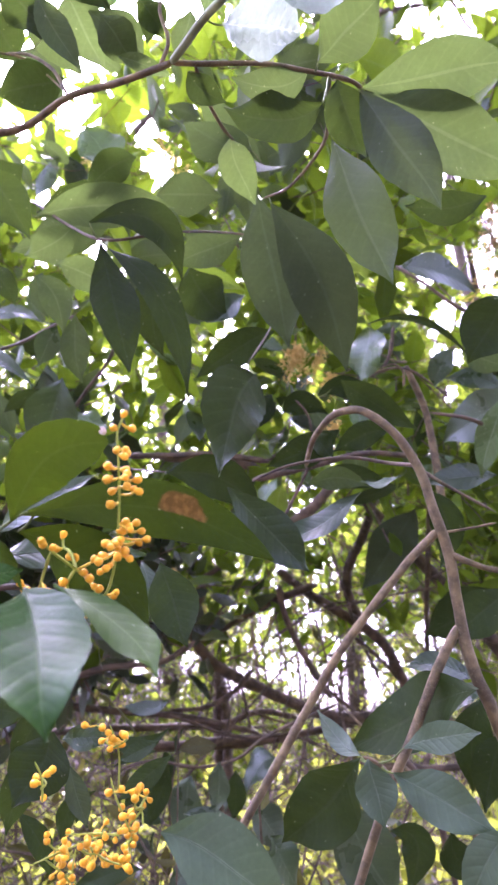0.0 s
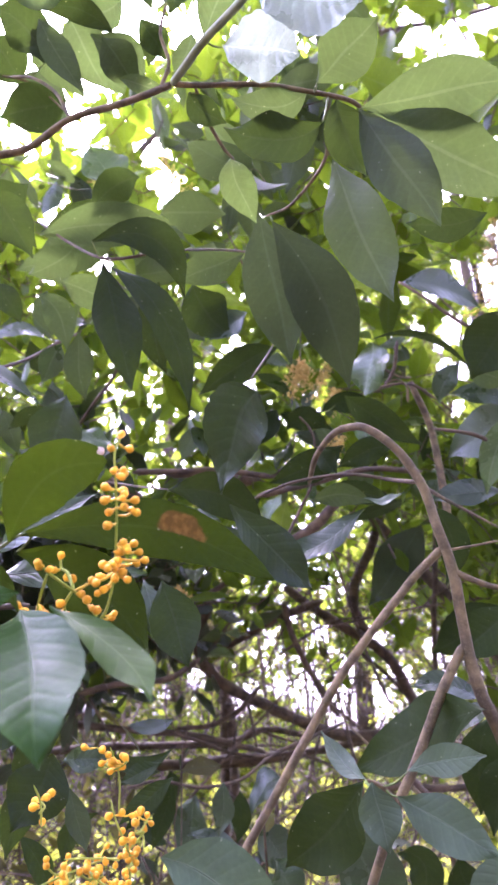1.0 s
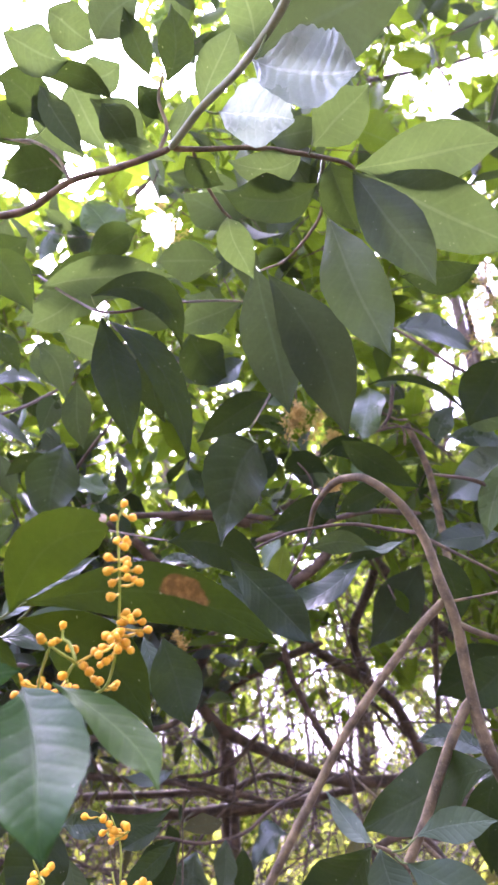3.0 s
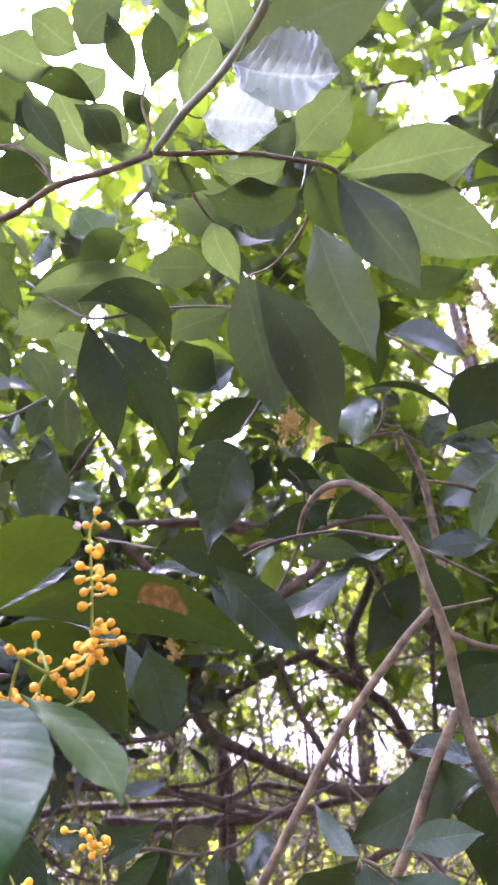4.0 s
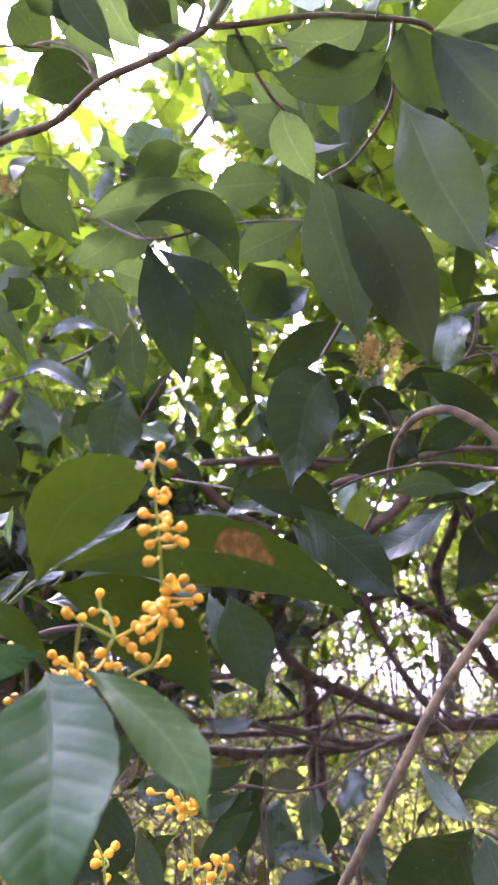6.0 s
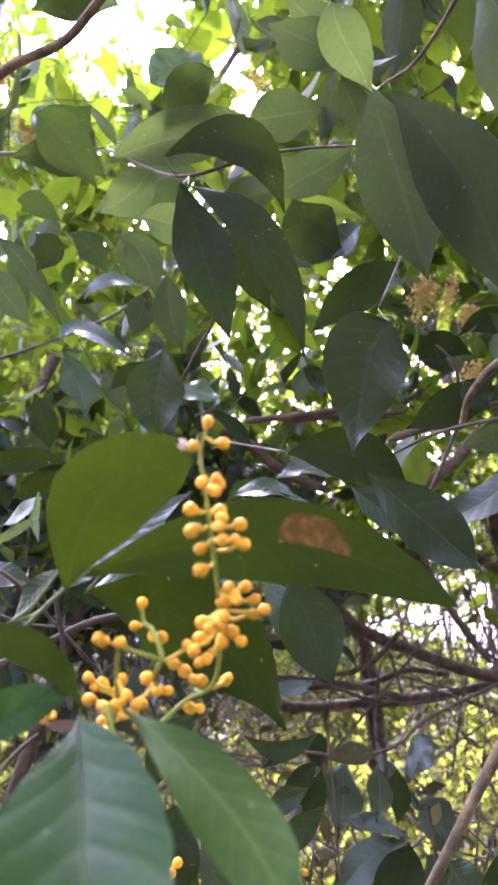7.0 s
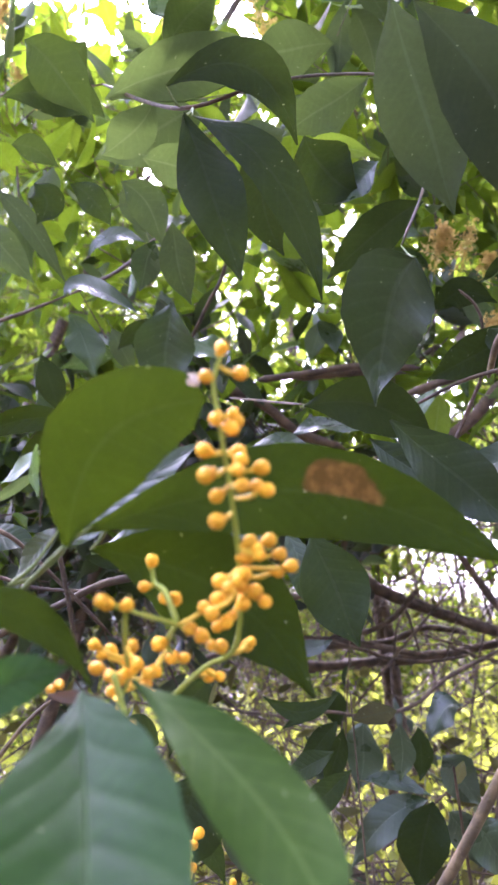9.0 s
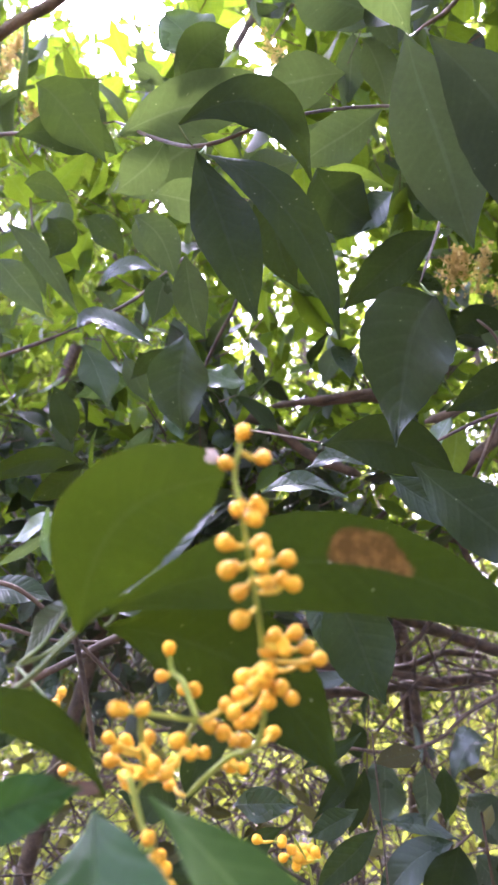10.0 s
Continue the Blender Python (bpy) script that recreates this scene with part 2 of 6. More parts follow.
def petiole(parent, start, end, radius=0.00048):
    """The short curved stalk between a twig and a leaf."""
    a, b = Vector(start), Vector(end)
    mid = a.lerp(b, 0.5) + Vector((0, 0, -0.12 * (b - a).length))
    verts, faces = tube_data(smooth_line([a, mid, b], 3), radius * 1.3, radius, 5, 0.0)
    return mesh_object("petiole", verts, faces, PETIOLE, parent)


def leaf(branch, base, mid, tip, width, face, material, fold=0.16, blunt=0.98, stalked=True, shoulder=1.14, ripple=0.0, peak=0.95):
    """One leaf: a pointed oval blade along a curved midrib, creased, gently waved, with a raised rib below."""
    b, m, t, face = Vector(base), Vector(mid), Vector(tip), Vector(face)
    ctrl = 2 * m - (b + t) / 2
    chance = random.Random(hash((round(base[0] * 1e4), round(tip[2] * 1e4), round(mid[1] * 1e4))))
    ph1, ph2, waver = chance.uniform(0, 6.3), chance.uniform(0, 6.3), chance.uniform(0.035, 0.09)
    fold = fold * chance.uniform(0.5, 1.5)
    rows, half = (44 if ripple else 16), 4
    verts, uvs, faces = [], [], []
    for i in range(rows + 1):
        u = i / rows
        p = b * (1 - u) ** 2 + ctrl * (2 * u * (1 - u)) + t * u * u
        along = ((ctrl - b) * (1 - u) + (t - ctrl) * u).normalized()
        side = along.cross(face).normalized()
        out = side.cross(along)
        w = 0.5 * width * (math.sin(math.pi * min(1, u ** peak)) ** (blunt if u > 0.45 else shoulder) if 0 < u < 1 else 0.0)
        if u > 0.8 and blunt > 0.8:
            w *= 1 - 0.4 * (u - 0.8) / 0.2
        w = max(w, 0.0004)
        p = p + side * (0.035 * width * math.sin(u * 4.4 + ph2) * math.sin(math.pi * u))
        for k in range(-half, half + 1):
            s = k / half
            lift = fold * abs(s) * w + waver * width * s * abs(s) * math.sin(u * 11 + ph1 + (2.0 if s > 0 else 0)) \
                + 0.03 * width * math.sin(u * 5 + ph2) \
                + ripple * width * math.sin((u - 0.16 * abs(s)) * 60) * math.sqrt(abs(s)) * (1 - s * s * 0.6)
            edge = 1 + 0.018 * math.sin(u * 60 + ph2 + s) * abs(s)
            verts.append(p + side * (s * w * edge) + out * lift)
            uvs.append((u, s / 2 + 0.5))
    n = 2 * half + 1
    for i in range(rows):
        for k in range(n - 1):
            faces.append((i * n + k, i * n + k + 1, (i + 1) * n + k + 1, (i + 1) * n + k))
    # the midrib as a thin raised cord on the near side
    if material in (SHEEN, BROAD, GLOSSY):
        rib = [verts[i * n + half] for i in range(rows)]
        rv, rf = tube_data(rib, 0.006 * width + 0.00015, 0.00015, 5, 0.0, len(verts))
        verts, faces, uvs = verts + rv, faces + rf, uvs + [(0.5, 0.5)] * len(rv)
    ob = mesh_object("leaf", verts, faces, material, branch, uvs)
    near = min(STEMS.get(branch.name, [b]), key=lambda q: (q - b).length)
    if stalked and material not in (TORN, DEAD) and 0.002 < (near - b).length < 0.024:
        petiole(branch, near, b)
    return ob


def bud_mesh():
    """A pear-shaped bud along z: a short neck, a round head, a small pit at the tip."""
    profile = ((0.34, -1.4), (0.38, -1.15), (0.56, -0.92), (0.82, -0.62), (0.97, -0.18), (0.98, 0.2), (0.84, 0.58), (0.58, 0.84), (0.30, 0.96), (0.20, 0.90), (0.0, 0.84))
    sides, verts, faces, tips = 12, [], [], []
    for r, z in profile[:-1]:
        for k in range(sides):
            ang = 2 * math.pi * k / sides
            swell = r * (1 + 0.03 * math.cos(3 * ang + z))
            verts.append((swell * math.cos(ang), swell * math.sin(ang), z))
    for i in range(len(profile) - 2):
        for k in range(sides):
            faces.append((i * sides + k, i * sides + (k + 1) % sides, (i + 1) * sides + (k + 1) % sides, (i + 1) * sides + k))
            tips.append(1 if i == len(profile) - 3 else 0)
    verts.append((0, 0, profile[-1][1]))
    last = (len(profile) - 2) * sides
    for k in range(sides):
        faces.append((last + k, last + (k + 1) % sides, len(verts) - 1))
        tips.append(1)
    verts.append((0, 0, profile[0][1] - 0.05))
    for k in range(sides):
        faces.append(((k + 1) % sides, k, len(verts) - 1))
        tips.append(0)
    me = bpy.data.meshes.new("bud")
    me.from_pydata(verts, [], faces)
    me.polygons.foreach_set("use_smooth", np.ones(len(me.polygons), dtype=bool))
    me.materials.append(BUD)
    me.materials.append(BUD_TIP)
    me.polygons.foreach_set("material_index", np.array(tips, dtype=np.int32))
    return me


BUD_MESH = bud_mesh()


def stalk(cluster, *points):
    line = smooth_line(points)
    STEMS.setdefault(cluster.name, []).extend(line)
    verts, faces = tube_data(line, 0.00062, 0.00042, 6)
    return mesh_object("stalk", verts, faces, STALK, cluster)


def buds(cluster, *places, size=0.00145):
    """Round flower buds, each on a short stalk of its own."""
    for place in places:
        p = Vector(place)
        near = min(STEMS[cluster.name], key=lambda q: (q - p).length)
        way = (p - near).normalized() if (p - near).length > 1e-5 else Vector((0, 0, 1))
        way = (way + Vector((random.uniform(-0.35, 0.35), random.uniform(-0.35, 0.35), random.uniform(-0.35, 0.35)))).normalized()
        r = size * random.uniform(0.78, 1.12)
        ob = new("bud", BUD_MESH)
        ob.parent = cluster
        ob.matrix_local = Matrix.Translation(p) @ way.to_track_quat("Z", "Y").to_matrix().to_4x4() @ Matrix.Scale(r, 4)
        if 0.001 < (p - near).length < 0.02:
            verts, faces = tube_data(smooth_line([near, near.lerp(p, 0.5) + Vector((0, 0, -0.0006)), p - way * r], 2), 0.00048, 0.0005, 6, 0.0)
            mesh_object("pedicel", verts, faces, NECK, cluster)


def panicle(base, tip, spread, count, seed):
    """A loose dry flower head: an axis, side stalks and many tiny florets."""
    rng = np.random.default_rng(seed)
    head = thing("flower_head", "loose dry orange-brown flower head on a thin stalk", "flower head", "dry flower heads")
    b, t = np.array(base), np.array(tip)
    verts, faces = tube_data(smooth_line([base, ((b + t) / 2 + 0.05 * spread).tolist(), tip]), 0.0012, 0.0006, 5)
    mesh_object("stalk", verts, faces, DRY, head)
    u = rng.uniform(0.1, 1.0, count)
    start = b + (t - b) * u[:, None]
    end = start + unit(rng.normal(size=(count, 3)) + unit(t - b) * 0.5) * (spread * (1.15 - u) * rng.uniform(0.4, 1, count))[:, None]
    twig_cloud("side_stalk", head, start, end, np.full(count, 0.0006), DRY, rng)
    spots = (end[:, None, :] + (start - end)[:, None, :] * rng.uniform(0, 0.5, (count, 3, 1)) + rng.normal(size=(count, 3, 3)) * 0.0025).reshape(-1, 3)
    leaf_cloud("floret", head, spots, unit(rng.normal(size=spots.shape)), np.full(len(spots), 0.0045), np.full(len(spots), 0.004), rng, DRY)


def bud_cluster(cluster, base, tip, spread, count, seed):
    """A fuller head of buds: an axis with side stalks that end in buds."""
    rng = np.random.default_rng(seed)
    b, t = np.array(base), np.array(tip)
    stalk(cluster, base, ((b + t) / 2 + spread * 0.1).tolist(), tip)
    for k in range(count // 5):
        root_point = b + (t - b) * rng.uniform(0.1, 1.0)
        end = root_point + unit(rng.normal(size=3) + np.array([0, -0.2, 0.2])) * spread * rng.uniform(0.5, 1)
        stalk(cluster, root_point.tolist(), ((root_point + end) / 2 + rng.normal(size=3) * 0.002).tolist(), end.tolist())
        for _ in range(5):
            buds(cluster, (root_point + (end - root_point) * rng.uniform(0.4, 1.05) + rng.normal(size=3) * 0.0035).tolist(), size=0.0018)


# background foliage: many twigs with small creased leaves, joined
LEAF_UV = np.array([(0, .5), (.2, .05), (.2, .5), (.2, .95), (.55, 0), (.55, .5), (.55, 1), (.82, .2), (.82, .5), (.82, .8), (1, .5)])
LEAF_WIDE = np.array([0, -.62, 0, .62, -1, 0, 1, -.5, 0, .5, 0])
LEAF_TRI = [(0, 2, 1), (0, 3, 2), (1, 2, 5, 4), (2, 3, 6, 5), (4, 5, 8, 7), (5, 6, 9, 8), (7, 8, 10), (8, 9, 10)]


FAR_UV = np.array([(0, .5), (.45, 0), (.45, .5), (.45, 1), (1, .5)])
FAR_WIDE = np.array([0, -1, 0, 1, 0])
FAR_TRI = [(0, 2, 1), (0, 3, 2), (1, 2, 4), (2, 3, 4)]


def unit(v):
    return v / np.maximum(np.linalg.norm(v, axis=-1, keepdims=True), 1e-9)


def leaf_cloud(name, parent, base, way, length, wide, rng, material, droop=0.25, level=0.5, small=False):
    """Joined leaves at base, pointing along way; level: how far the blades lie flat."""
    n = len(base)
    face = unit(rng.normal(size=(n, 3)) * (1 - level) + np.array([0, 0, 1.0]) * level)
    side = unit(np.cross(way, face))
    out = np.cross(side, way)
    grid, w, shape = (FAR_UV, FAR_WIDE, FAR_TRI) if small else (LEAF_UV, LEAF_WIDE, LEAF_TRI)
    u = grid[:, 0]
    fold = rng.uniform(0.05, 0.35, (n, 1))
    bend = rng.uniform(-0.1, droop, (n, 1))
    wide = wide[:, None]
    length = length[:, None]
    verts = (base[:, None, :] + way[:, None, :] * (u * length)[..., None]
             + side[:, None, :] * (w * wide / 2)[..., None]
             + out[:, None, :] * (np.abs(w) * wide / 2 * fold - bend * length * u * u)[..., None])
    m = len(u)
    me = bpy.data.meshes.new(name)
    me.vertices.add(n * m)
    me.vertices.foreach_set("co", verts.astype(np.float32).ravel())
    sizes = np.array([len(f) for f in shape])
    flat = np.array([k for f in shape for k in f])
    loops = (flat[None, :] + (np.arange(n) * m)[:, None]).ravel()
    me.loops.add(len(loops))
    me.loops.foreach_set("vertex_index", loops.astype(np.int32))
    total = np.tile(sizes, n)
    me.polygons.add(len(total))
    me.polygons.foreach_set("loop_start", np.concatenate(([0], np.cumsum(total)[:-1])).astype(np.int32))
    me.polygons.foreach_set("loop_total", total.astype(np.int32))
    me.polygons.foreach_set("use_smooth", np.ones(len(total), dtype=bool))
    layer = me.uv_layers.new(name="UVMap")
    layer.data.foreach_set("uv", np.tile(grid[flat], (n, 1)).astype(np.float32).ravel())
    me.materials.append(material)
    me.update(calc_edges=True)
    me.validate()
    ob = new(name, me)
    ob.parent = parent
    return tagged(ob, kind="stuff")


def twig_cloud(name, parent, start, end, radius, material, rng):
    """Joined thin three-sided twigs, each with a kink in the middle."""
    n = len(start)
    mid = (start + end) / 2 + rng.normal(size=(n, 3)) * 0.07 * np.linalg.norm(end - start, axis=1)[:, None]
    way = unit(end - start)
    side = unit(np.cross(way, rng.normal(size=(n, 3))))
    up = np.cross(way, side)
    rings = []
    for p, k in ((start, 1.0), (mid, 0.8), (end, 0.45)):
        for ang in (0, 2.094, 4.189):
            rings.append(p + (side * math.cos(ang) + up * math.sin(ang)) * (radius * k)[:, None])
    verts = np.stack(rings, axis=1).reshape(-1, 3)
    quads = np.array([(0, 1, 4, 3), (1, 2, 5, 4), (2, 0, 3, 5), (3, 4, 7, 6), (4, 5, 8, 7), (5, 3, 6, 8)])
    faces = (quads[None] + (np.arange(n) * 9)[:, None, None]).reshape(-1, 4)
    ob = mesh_object(name, verts.tolist(), faces.tolist(), material, parent)
    return tagged(ob, kind="stuff")


def leaf_shape(seed, ratio):
    """A leaf mesh one unit long, along x, its face up."""
    chance = random.Random(seed)
    fold, bend, waver, ph = chance.uniform(0.1, 0.4), chance.uniform(0.05, 0.3), chance.uniform(0.01, 0.03), chance.uniform(0, 6)
    verts, uvs, faces, rows, half = [], [], [], 7, 2
    for i in range(rows + 1):
        u = i / rows
        w = max(0.002, 0.5 * ratio * math.sin(math.pi * u ** 0.95) ** 0.98 * (1 if u < 0.8 else 1 - 0.4 * (u - 0.8) / 0.2)) if 0 < u < 1 else 0.004
        for k in range(-half, half + 1):
            q = k / half
            verts.append((u - 0.15 * bend * u * u, q * w, abs(q) * w * fold - bend * u * u + waver * q * math.sin(9 * u + ph)))
            uvs.append((u, q / 2 + 0.5))
    n = 2 * half + 1
    for i in range(rows):
        faces += [(i * n + k, i * n + k + 1, (i + 1) * n + k + 1, (i + 1) * n + k) for k in range(n - 1)]
    return verts, faces, uvs


SHAPES = {}


def shared_leaf(seed, material):
    key = (seed, material.name)
    if key not in SHAPES:
        verts, faces, uvs = leaf_shape(seed, (0.36, 0.42, 0.47, 0.4, 0.52)[seed % 5])
        first = mesh_object("leaf", verts, faces, material, None, uvs)
        SHAPES[key] = first.data
        bpy.data.objects.remove(first)
    return SHAPES[key]


def single_leaves(parent, base, way, length, rng, materials, level):
    """Leaves as objects of their own, on shared meshes."""
    face = unit(rng.normal(size=base.shape) * (1 - level) + np.array([0, 0, 1.0]) * level)
    side = unit(np.cross(face, way))
    face = np.cross(way, side)
    for i in range(len(base)):
        ob = new("leaf", shared_leaf(int(rng.integers(0, 5)), materials[int(rng.integers(0, len(materials)))]))
        ob.parent = parent
        m = Matrix([(*r, 0) for r in np.stack([way[i], side[i], face[i]], axis=1).tolist()] + [(0, 0, 0, 1)])
        ob.matrix_local = Matrix.Translation(base[i].tolist()) @ m @ Matrix.Scale(float(length[i]), 4)


# openings in the foliage where the sky shows: degrees to the right, degrees up, half width
GAPS = (
    (-26.7, 54.2, 6.8), (-17.4, 56.3, 3.64), (-7.9, 56.7, 1.70), (-28.5, 51.3, 2.19), (-28.0, 47.1, 1.07), (-19.6, 48.5, 1.75), (-24.9, 46.5, 0.87),
    (-12.4, 48.2, 1.36), (-10.4, 45.6, 1.26), (-17.3, 45.1, 0.78), (-21.4, 42.0, 1.36), (-22.0, 38.1, 1.17), (-16.7, 38.8, 0.83), (-22.4, 34.9, 0.73),
    (10.3, 44.8, 0.53), (13.2, 42.0, 0.53), (24.6, 51.7, 2.04), (20.2, 53.9, 1.26), (29.5, 52.5, 1.46), (25.2, 41.8, 1.46), (20.8, 42.5, 1.21),
    (21.6, 34.6, 1.9), (18.6, 31.7, 1.3), (23.6, 36.6, 0.7), (20.0, 36.9, 0.6), (23.5, 32.4, 0.6), (20.8, 31.9, 0.9), (17.2, 25.6, 0.8), (15.2, 32.5, 0.5), (24.0, 38.2, 0.8), (25.3, 44.6, 0.8), (16.8, 30.6, 0.5), (25.2, 36.6, 0.7), (16.7, 35.2, 0.78), (17.5, 28.5, 1.5), (-3.0, 33.2, 0.49), (-1.5, 29.6, 0.44), (5.8, 5.4, 0.97),
    (6.2, 2.2, 2.8), (2.2, 3.4, 1.26), (-0.1, 4.3, 0.87), (-3.3, 3.2, 1.17), (-7.0, 5.0, 0.87), (-8.8, 3.9, 0.73), (12.9, 6.4, 1.26),
    (9.6, 4.8, 0.78), (3.4, 8.2, 0.63), (-11.1, 4.6, 0.58), (8.1, 7.5, 0.68), (-0.8, 7.9, 0.49), (-36.4, 35.2, 0.97), (-33.7, 48.2, 0.97),
    (-36.3, 45.0, 0.68),
)

# boughs that stand free of leaves before them
CROOKED_BOUGH = ((0.028, 1.762, 1.886), (0.082, 1.785, 1.845), (0.165, 1.815, 1.793), (0.248, 1.842, 1.745), (0.305, 1.872, 1.692), (0.353, 1.922, 1.6), (0.419, 1.971, 1.51), (0.539, 2.044, 1.377))
RISING_BOUGH = ((0.244, 1.858, 1.757), (0.21, 1.819, 1.83), (0.215, 1.785, 1.895), (0.256, 1.747, 1.97), (0.285, 1.701, 2.059), (0.267, 1.645, 2.164))
POLE = ((0.36, 1.414, 1.992), (0.354, 1.444, 1.9), (0.346, 1.465, 1.82), (0.341, 1.506, 1.745), (0.34, 1.55, 1.661), (0.338, 1.589, 1.587), (0.34, 1.639, 1.492))
FREE = np.array(CROOKED_BOUGH + RISING_BOUGH[:4] + POLE[1:]) - np.array([0.0, 0.05, 1.52])

TO_SUN = np.array([math.sin(a) * math.cos(h), math.cos(a) * math.cos(h), math.sin(h)])
# openings in the crowns through which the sun reaches the bushes below
SUN_LANES = ((-1.7, 4.5, 3.4, 1.4), (0.2, 4.5, 3.4, 1.3), (1.0, 4.8, 1.3, 1.5), (0.6, 9.5, 1.0, 2.0), (0.7, 3.0, 0.9, 0.8), (0.1, 3.2, 1.0, 1.0), (-0.9, 3.0, 0.9, 0.9), (0.0, 5.0, 1.6, 1.3))


def in_gaps(points, rng, size):
    """Which of the points lie in an opening as seen from the path, or in the thin stand of stems low ahead."""
    sight = unit(points - np.array([0.0, 0.05, 1.52]))
    gone = np.zeros(len(points), dtype=bool)
    near = np.degrees(size / np.linalg.norm(points - np.array([0.0, 0.05, 1.52]), axis=1))
    for az, el, wide in GAPS:
        gap = np.array([math.sin(radians(az)) * math.cos(radians(el)), math.cos(radians(az)) * math.cos(radians(el)), math.sin(radians(el))])
        gone |= np.degrees(np.arccos(np.clip(sight @ gap, -1, 1))) < wide * rng.uniform(0.75, 1.1, len(points)) + 0.5 * near
    az, el = np.degrees(np.arctan2(sight[:, 0], sight[:, 1])), np.degrees(np.arcsin(sight[:, 2]))
    thin = 0.7 * np.exp(-((az - 3) / 11) ** 2 - ((el - 4.0) / 3.4) ** 2)
    gone |= (points[:, 1] > 1.9) & (rng.uniform(size=len(points)) < thin)
    for way in FREE:
        gone |= (points[:, 1] < 1.8) & (np.degrees(np.arccos(np.clip(sight @ way / np.linalg.norm(way), -1, 1))) < 1.1 + 0.6 * near)
    return gone & (rng.uniform(size=len(points)) > np.where(el < 12, 0.08, 0.03))


def crown(parent, place, n_twigs, per_twig, twig_len, leaf_len, seed, material, bark=None, level=0.4, aspect=0.42, lift=0.1, singles=0, mixed=(), small=False):
    """Twigs at random places (place(rng, n) gives them) with leaves set along them."""
    rng = np.random.default_rng(seed)
    start = place(rng, n_twigs)
    for x, y, z, wide in SUN_LANES:
        off = start - np.array([x, y, z])
        along = off @ TO_SUN
        aside = np.linalg.norm(off - along[:, None] * TO_SUN, axis=1)
        keep = (along < 1.6) | (aside > wide * rng.uniform(0.7, 1.1, len(start))) | (rng.uniform(size=len(start)) < 0.12)
        start = start[keep]
    n = len(start)
    way = unit(rng.normal(size=(n, 3)) + np.array([0, 0, lift]))
    span = rng.uniform(0.6, 1.3, n) * twig_len
    end = start + way * span[:, None]
    clear = ~in_gaps((start + end) / 2, rng, 0.0) | (rng.uniform(size=n) < 0.3)
    thick = rng.uniform(0.5, 1.2, n) * min(0.009 * twig_len, 0.0026)
    twig_cloud("twig_mass", parent, start[clear], end[clear], thick[clear], bark or DARKBARK, rng)
    at = (np.arange(per_twig) + 0.8) / per_twig
    base = (start[:, None, :] + way[:, None, :] * (span[:, None] * at[None, :])[..., None]).reshape(-1, 3)
    out = unit(np.repeat(way, per_twig, axis=0) * 0.5 + rng.normal(size=(len(base), 3)) * 0.7 + np.array([0, 0, -0.25]))
    length = leaf_len * rng.uniform(0.55, 1.25, len(base))
    keep = ~in_gaps(base + out * length[:, None] * 0.5, rng, leaf_len * 0.35)
    base, out, length = base[keep], out[keep], length[keep]
    if singles:
        # the nearest ones are leaves of their own
        near = np.argsort(base[:, 1], kind="stable")
        one, rest = near[:singles], near[singles:]
        single_leaves(parent, base[one], out[one], length[one], rng, mixed, level)
        base, out, length = base[rest], out[rest], length[rest]
    return leaf_cloud("foliage", parent, base, out, length, length * aspect * rng.uniform(0.8, 1.2, len(base)), rng, material, level=level, small=small)


def box(x0, x1, y0, y1, z0, z1):
    return lambda rng, n: rng.uniform((x0, y0, z0), (x1, y1, z1), (n, 3))


def blobs(cx, cy, cz, rx, ry, rz, count, size, seed):
    """Clumps scattered inside an ellipsoid."""
    def place(rng, n):
        r2 = np.random.default_rng(seed)
        c = unit(r2.normal(size=(count, 3))) * r2.uniform(0.25, 1, (count, 1)) ** 0.5 * np.array([rx, ry, rz]) + np.array([cx, cy, cz])
        return c[rng.integers(0, count, n)] + rng.normal(size=(n, 3)) * size
    return place


def trunk(parent, name, r0, r1, material, *points):
    verts, faces = tube_data(smooth_line(points, 6), r0, r1, 10, 0.2)
    return mesh_object(name, verts, faces, material, parent)


# ---- ground ----
def ground_sheet():
    steps = [-600, -200, -60, -20] + [-10 + 0.5 * i for i in range(41)] + [20, 60, 200, 600]
    verts, faces, n = [], [], len(steps)
    for y in steps:
        for x in steps:
            near = max(0.0, 1 - math.hypot(x, y) / 14)
            verts.append((x, y, near * 0.12 * noise.noise(Vector((x * 0.5, y * 0.5, 0))) - 0.04))
    for j in range(n - 1):
        faces += [(j * n + i, j * n + i + 1, (j + 1) * n + i + 1, (j + 1) * n + i) for i in range(n - 1)]
    return tagged(mesh_object("ground", verts, faces, SOIL), "brown soil covered with leaf litter", "ground", kind="structure")


ground_sheet()

# ---- the flowering branch close to the camera ----
branch = thing("flowering_branch", "leafy shrub branch with clusters of orange-yellow flower buds", "branch")
stem(branch, "twig", .0009, .0005, PETIOLE, (-0.1791, 0.3053, 1.5442), (-0.136, 0.285, 1.559), (-0.1108, 0.2724, 1.5688), (-0.0944, 0.2649, 1.5754), (-0.0862, 0.2613, 1.58), (-0.0794, 0.2596, 1.5842))
stem(branch, "twig", .0005, .0003, PETIOLE, (-0.0794, 0.2596, 1.5842), (-0.0769, 0.2645, 1.5878), (-0.0771, 0.2741, 1.5914))
stem(branch, "twig", .0004, .0003, PETIOLE, (-0.1076, 0.2775, 1.5775), (-0.1018, 0.2748, 1.574), (-0.0952, 0.2728, 1.5693))
